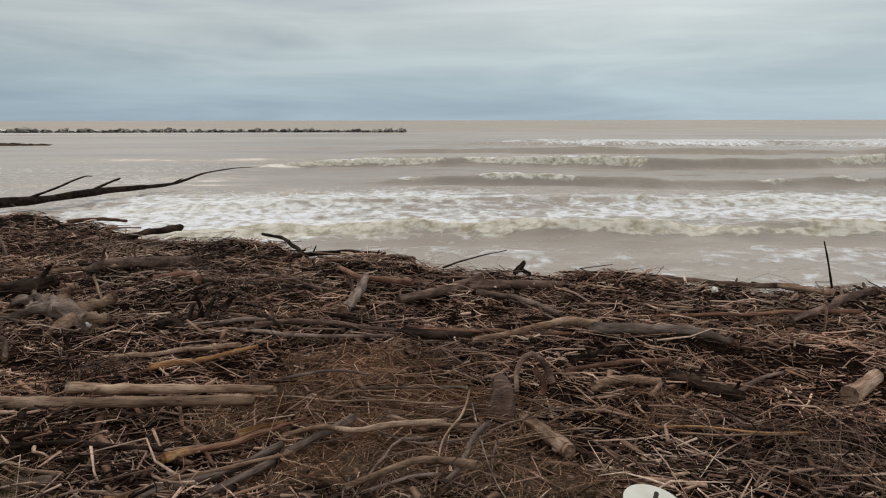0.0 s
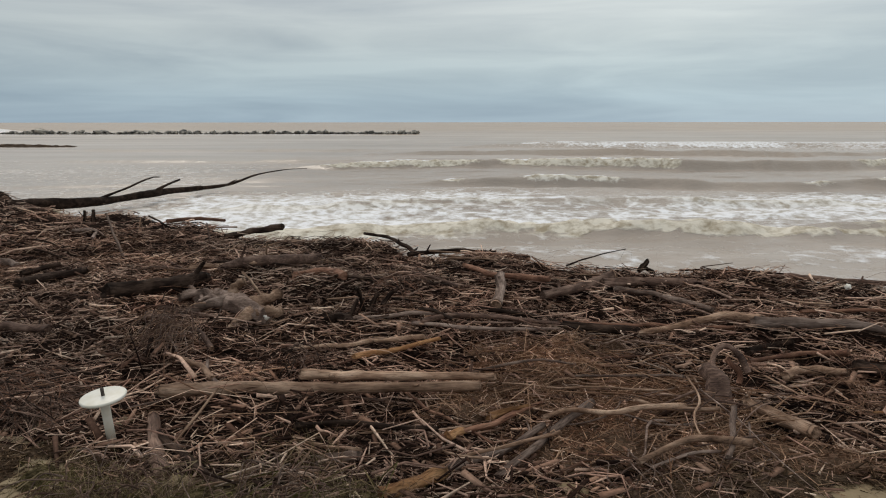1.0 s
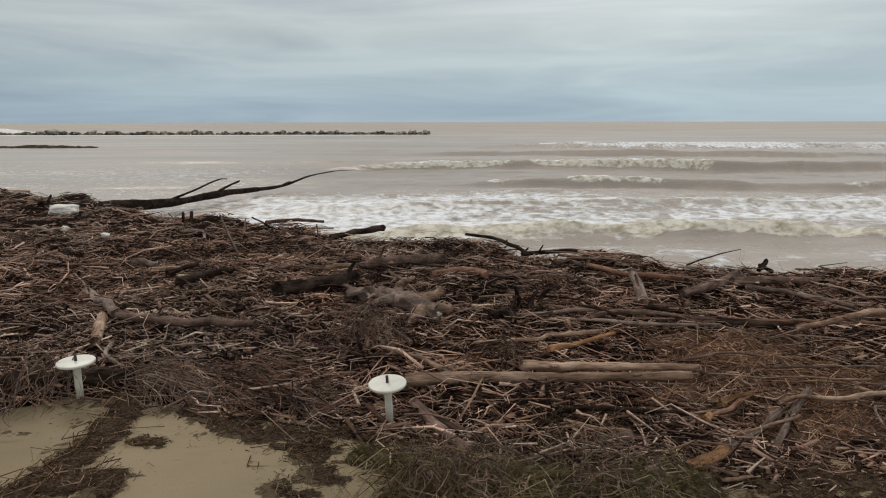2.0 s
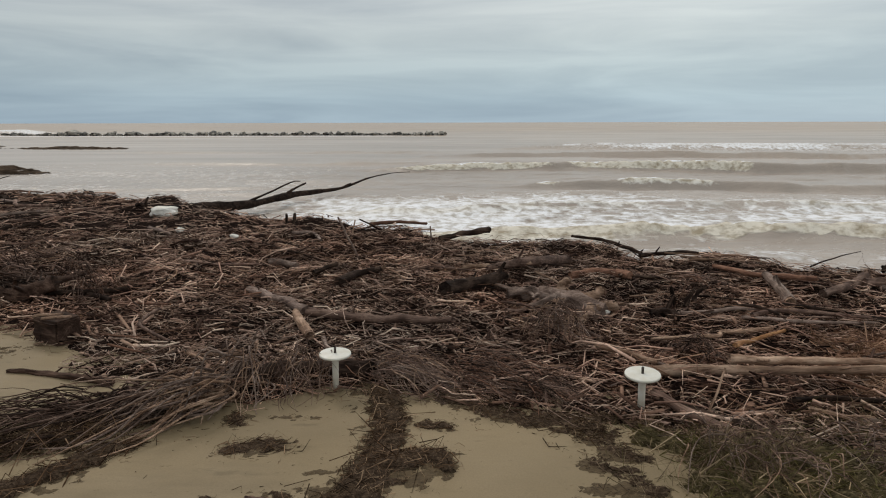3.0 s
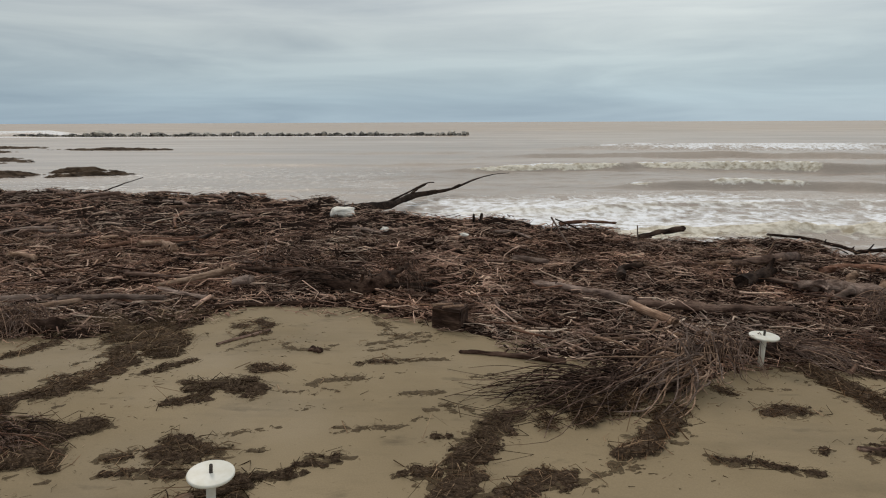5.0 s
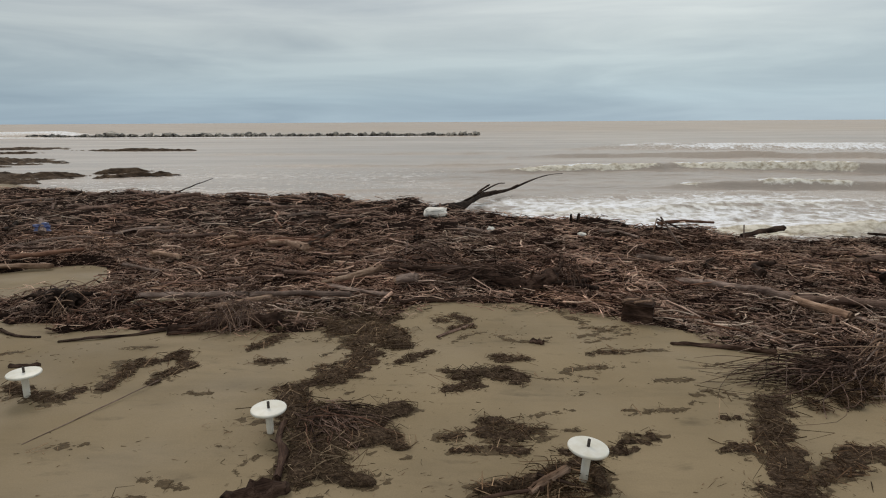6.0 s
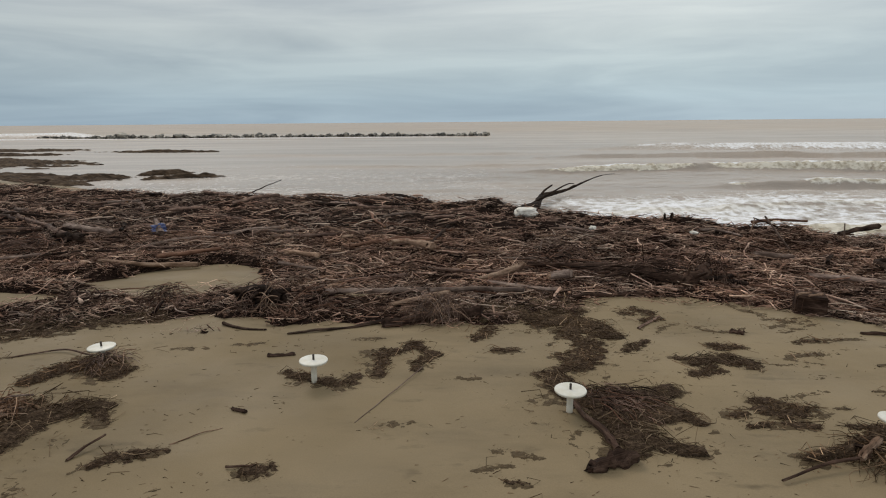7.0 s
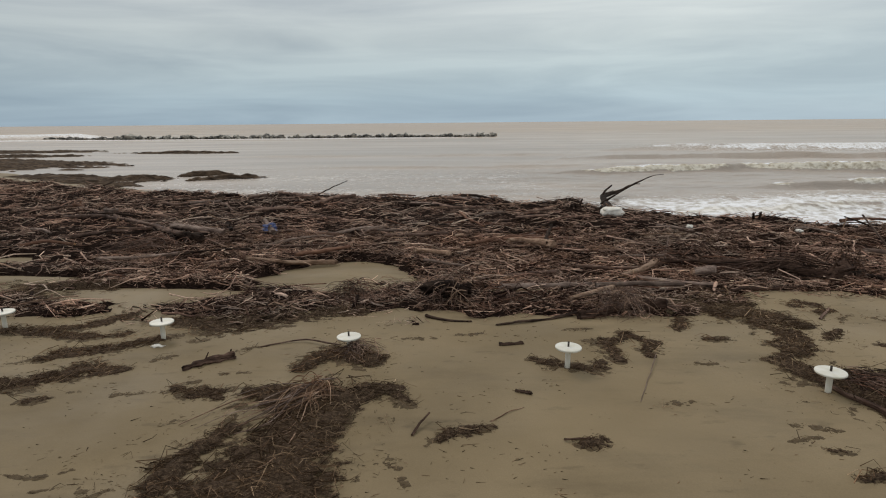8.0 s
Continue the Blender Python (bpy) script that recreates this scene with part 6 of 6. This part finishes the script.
drift(MATTED, (((-32.09, 2.13, 0.08), (-31.88, 2.32, 0.14), (-31.49, 2.07, 0.07)),))
drift(SMEAR, (((-32.45, 2.53, 0.07), (-32.08, 2.66, 0.12)),))
drift(SMEAR, (((-31.83, 2.94, 0.08), (-31.36, 3.02, 0.09)),))
drift(MATTED, (((-34.54, 2.00, 0.08), (-34.30, 2.06, 0.11)),))
drift(SMEAR, (((-34.06, 2.32, 0.07), (-33.87, 2.35, 0.06)),))
drift(SMEAR, (((-33.01, 4.47, 0.19), (-32.77, 4.60, 0.15)),))
drift(SMEAR, (((-33.28, 3.57, 0.11), (-33.02, 3.74, 0.13)),))
drift(SMEAR, (((-31.90, 4.00, 0.13), (-31.60, 4.14, 0.10)),))
drift(SMEAR, (((-33.40, 0.05, 0.04), (-33.05, -0.06, 0.07), (-32.73, 0.06, 0.06), (-32.60, 0.17, 0.05)),))
drift(SMEAR, (((-32.79, -0.30, 0.05), (-32.41, -0.16, 0.05)),))
drift(MATTED, (((-33.89, 5.76, 0.24), (-32.80, 5.41, 0.37), (-31.89, 5.52, 0.41), (-31.02, 6.12, 0.36), (-29.99, 6.33, 0.26)),))
drift(MATTED, (((-37.39, 5.28, 0.26), (-36.31, 5.07, 0.18), (-35.23, 4.80, 0.16), (-34.65, 4.97, 0.19)),))
drift(MATTED, (((-38.95, 8.34, 0.70), (-38.10, 8.51, 0.71), (-36.82, 8.34, 0.38)),))
drift(MATTED, (((-21.23, 7.65, 0.45), (-21.03, 5.85, 0.32), (-21.57, 4.26, 0.28)),))
drift(HEAPED, (((-22.86, 7.18, 0.4), (-21.87, 6.46, 0.5), (-20.98, 6.25, 0.4), (-20.59, 5.42, 0.25)),))
for x, y, w, a in ((-17.54, 4.39, 0.10, 0.2), (-18.32, 2.89, 0.08, 0.3), (-16.27, 4.02, 0.09, 0.1), (-15.28, 4.74, 0.07, 0.4), (-16.67, 3.01, 0.08, 0.1), (-17.25, 2.30, 0.07, 0.0), (-23.55, 3.39, 0.07, 0.1), (-24.55, 1.90, 0.08, 0.3), (-22.86, 1.18, 0.09, -0.2), (-25.35, 5.21, 0.10, 0.1), (-27.55, 4.93, 0.10, 0.2), (-28.55, 4.63, 0.09, 0.1), (-31.56, 5.34, 0.12, 0.1), (-32.97, 2.25, 0.09, 0.2), (-23.15, 0.88, 0.06, 0.2), (-13.99, 2.07, 0.08, 0.3), (-11.11, 4.52, 0.07, 0.0), (-10.30, 3.14, 0.06, 0.2)):
    drift(SMEAR, (((x - 0.28, y - 0.28 * a, w), (x, y, w * 1.5), (x + 0.3, y + 0.3 * a, w * 0.8)),))
debris_patch(1.03, 4.48, 1.3, 0.45, 1800, "brown crumbled bark and soil at the pile's foot", 0.0, 0.05, 0.12)
debris_patch(-6.60, 4.28, 1.0, 0.4, 1300, "brown crumbled bark and twigs at the pile's foot", 0.0, 0.05, 0.12)
tangle("brushwood", "thin pale stalks on a heap of weed", "brushwood", (-30.01, 2.09), 26, 2.0, 0.0115, 222, 14, 1.0, PALE, None, 0.26, 0.15)
tangle("brushwood", "rusty brown fibrous clump with pale stalks", "brushwood", (-30.06, 2.14), 130, 0.6, 0.006, 250, 50, 0.8, RUST, None, 0.3)
tangle("brushwood", "fan of dark roots round a white table", "brushwood", (-21.38, 2.56), 150, 0.9, 0.0065, 320, 45, 0.9, WEED, None, 0.16)
tangle("brushwood", "pale twigs heaped round a white table", "brushwood", (-29.71, 3.99), 80, 0.65, 0.007, 290, 60, 0.9, ROOT, None, 0.22)
tangle("brushwood", "dark twigs heaped round a white table", "brushwood", (-18.42, 1.09), 110, 0.75, 0.006, 205, 40, 0.9, WEED, None, 0.14)


def grass(x, y, rx, ry, n, label, material=GRASS):
    px_, py_ = x + rng.normal(0, rx * 0.7, n * 3), y + rng.normal(0, ry * 0.7, n * 3)
    tuft = np.argsort(-(fbm(px_ * 2.6, py_ * 2.6, 44) + rng.uniform(0, 0.22, n * 3)))[:n]
    px_, py_ = px_[tuft], py_[tuft]
    size = rng.uniform(0.15, 0.70, n)
    tilt = rng.uniform(0.1, 1.25, n)
    P = np.stack([px_, py_, np.maximum(ground_z(px_, py_), heap_z(px_, py_)) + size * 0.42 * np.sin(tilt)], 1)
    v, f = soup(P, rng.uniform(0, 2 * np.pi, n), tilt, size, rng.uniform(0.0018, 0.0035, n), rng.normal(0, 0.16, n), 3, 3, 0.9)
    return tagged(new("grass_tuft", mesh_from("grass_tuft", v, f, material)), label, "grass", kind="stuff")


drift(MOSSY, (((-6.8, 3.95, 0.2), (-6.1, 3.6, 0.45), (-5.4, 3.35, 0.65), (-4.6, 3.3, 0.6), (-3.7, 3.3, 0.5)), ((-6.3, 2.9, 0.5), (-5.4, 2.7, 0.6), (-4.5, 2.7, 0.6))))
drift(MATTED, (((-7.55, 3.35, 0.12), (-7.25, 3.1, 0.16), (-7.1, 2.8, 0.14)),))
tangle("brushwood", "pale thin shoots bristling from mossy soil", "brushwood", (-5.75, 3.45), 170, 0.75, 0.0066, 250, 75, 0.9, ROOT, None, 0.35, 0.75)
tangle("brushwood", "dry grey twigs bent over mossy soil", "brushwood", (-4.4, 3.4), 110, 0.8, 0.0066, 200, 90, 0.9, ROOT, None, 0.35, 0.7)
grass(-5.38, 3.46, 0.9, 0.35, 500, "dry pale shoots standing among grass", ROOT)
grass(-5.9, 3.0, 0.7, 0.45, 420, "limp olive grass hanging over the sand's edge")
grass(-4.15, 3.36, 0.6, 0.3, 300, "dry pale shoots standing among twigs", ROOT)
drift(MATTED, (((-6.50, 3.38, 0.2), (-5.38, 3.36, 0.4), (-4.15, 3.16, 0.5)),))
drift(MATTED, (((-2.83, 3.26, 0.4), (-1.52, 3.37, 0.55), (-0.20, 3.79, 0.5), (0.73, 4.22, 0.4)),))
tangle("brushwood", "thin pale roots spread over mossy soil", "brushwood", (-0.81, 4.28), 70, 1.4, 0.007, 235, 50, 0.9, ROOT, None, 0.12, 0.5)
grass(-5.48, 3.42, 0.8, 0.4, 240, "tired green and yellow grass tufts among twigs")
grass(-6.50, 3.53, 0.5, 0.3, 130, "tired yellow-green grass tufts on sand")
grass(-4.56, 4.06, 0.35, 0.25, 160, "few thin green shoots among twigs")

# low flats of wrack in the shallows
def wrack(x, y, rx, ry, turn, label="low dark flat of wrack lying in shallow water"):
    u, v = np.meshgrid(np.linspace(-1.5, 1.5, 90), np.linspace(-1.5, 1.5, 60))
    u, v = u.ravel(), v.ravel()
    wx, wy = x + u * rx * math.cos(turn) - v * ry * math.sin(turn), y + u * rx * math.sin(turn) + v * ry * math.cos(turn)
    d = 1 - np.sqrt(u * u + v * v) + 1.6 * (fbm(wx * 0.22, wy * 0.5, 61) - 0.5) + 1.5 * (fbm(wx * 0.9, wy * 2.2, 62) - 0.5)
    z = SEA + 0.02 + 0.45 * np.clip(d, -0.3, 0.9)
    tagged(new("wrack_flat", mesh_from("wrack_flat", np.stack([wx, wy, z + 0.08 * vnoise(wx * 2, wy * 2, 5)], 1), [grid_faces(90, 60, d > 0.0)], FLATS, True)), label, "wrack", kind="stuff")


wrack(-60.5, 45.0, 4.5, 2.6, -0.2)
wrack(-66, 49.0, 8, 4.0, -0.3)
wrack(-84, 70.0, 10, 5.5, -0.3)
wrack(-96, 76.0, 11, 6.0, -0.2)
wrack(-118, 108, 16, 4.0, 0.1)
wrack(-78, 101, 8, 1.6, 0.0, "thin floating streak of wrack on calm water")
wrack(-100, 92, 8, 1.5, 0.05, "thin floating streak of wrack on calm water")
wrack(-58.0, 49.5, 2.6, 1.0, 0.15)
wrack(-53.6, 53.5, 2.6, 0.9, 0.6, "thin floating streak of wrack on calm water")
wrack(-49.5, 49.5, 3.0, 0.8, 0.5, "thin floating streak of wrack on calm water")

# further logs lying in the bed
kinds = ((BARK, "wet brown log lying in the driftwood"), (GREY, "weathered grey log lying in the driftwood"), (BARK, "brown log with bark lying in the driftwood"), (RED, "stripped reddish log lying in the driftwood"), (DARK, "dark sodden log lying in the driftwood"))
xs, ys = scatter(110, -50, -1, 5.5, 27, 2.0)
for k in range(110):
    if bank(xs[k], ys[k]) < 0.12 or bank(xs[k], ys[k]) > 1.02 or abs(xs[k] + 21) < 2.8 and ys[k] > 17:
        continue
    turn = dice.gauss(-0.15, 0.5)
    half = dice.uniform(0.35, 1.3) * (1.0 if xs[k] > -20 else 1.35)
    r = dice.triangular(0.022, 0.065, 0.03) * (1.0 if xs[k] > -20 else 1.3) * (1 + max(0.0, ys[k] - 10) * 0.03)
    dx, dy = math.cos(turn) * half, math.sin(turn) * half
    bow = dice.gauss(0, 0.16)
    material, label = kinds[dice.randint(0, 4)]
    log(label, [(xs[k] - dx, ys[k] - dy), (xs[k] - bow * dy, ys[k] + bow * dx, dice.uniform(0, 0.06)), (xs[k] + dx, ys[k] + dy, dice.uniform(0, 0.08))], r, r * dice.uniform(0.55, 0.95), material, stubs=dice.randint(0, 2), group="logs lying in the bed", cut=(None, None, "end")[k % 3], sides=10)

# crumbs of wood all over the sand
n = 26000
bx, by = rng.uniform(-42, 3, n), rng.uniform(-3, 9, n)
keep_ = (cover(bx, by) < 0.3) & (rng.uniform(0, 1, n) < smooth(0.52, 0.70, fbm(bx * 0.9, by * 1.6, 33)) * 0.5 + smooth(0.62, 0.74, fbm(bx * 3.1, by * 4.2, 34)) * 0.5 + 0.003)
bx, by = bx[keep_], by[keep_]
n = len(bx)
P = np.stack([bx, by, ground_z(bx, by) + 0.003], 1)
v, f = soup(P, rng.normal(0.2, 0.6, n), rng.normal(0, 0.06, n), rng.lognormal(math.log(0.045), 0.6, n), rng.uniform(0.002, 0.007, n), rng.normal(0, 0.1, n), 3, 1)
tagged(new("wood_crumbs", mesh_from("wood_crumbs", v, f, WEED)), "scattered dark crumbs of wood on wet sand", "debris", kind="stuff")

# single sticks that lie on top of the bed
STICKS = []
for k in range(14):
    long_ = dice.uniform(0.6, 2.0)
    r = dice.triangular(0.011, 0.036, 0.016)
    line = curve_points([(-long_ / 2, 0, 0), (-long_ / 6, dice.uniform(-0.08, 0.08), 0.02), (long_ / 5, dice.uniform(-0.08, 0.08), 0.02), (long_ / 2, 0, 0)], 9)
    STICKS.append(tube_mesh("driftwood_stick", [(line, [r * (1 - 0.05 * j) for j in range(9)], 7, 0.14, k * 2.0)], (BARK, TAN, RED, GREY, DARK, TAN, BARK)[k % 7]))
xs, ys = scatter(290, -42, 8, 2, 26, 2.0)
for k in range(290):
    if abs(xs[k] + 20.8) < 1.8 and ys[k] > 18.5:
        continue
    ob = new("driftwood_stick", STICKS[k % 14])
    s = dice.uniform(0.7, 1.2) * (1 + max(0.0, ys[k] - 10) * 0.04)
    ob.matrix_world = pose(xs[k], ys[k], top(xs[k], ys[k]) + 0.05, 0, dice.gauss(0, 6), dice.gauss(-8, 32)) @ Matrix.Scale(s, 4)
    tagged(ob, ("wet brown driftwood stick on the bed", "pale driftwood stick on the bed", "reddish driftwood stick on the bed", "grey driftwood stick on the bed", "dark sodden driftwood stick on the bed", "pale driftwood stick on the bed", "wet brown driftwood stick on the bed")[k % 14 % 7], "stick", "sticks on the driftwood bed")
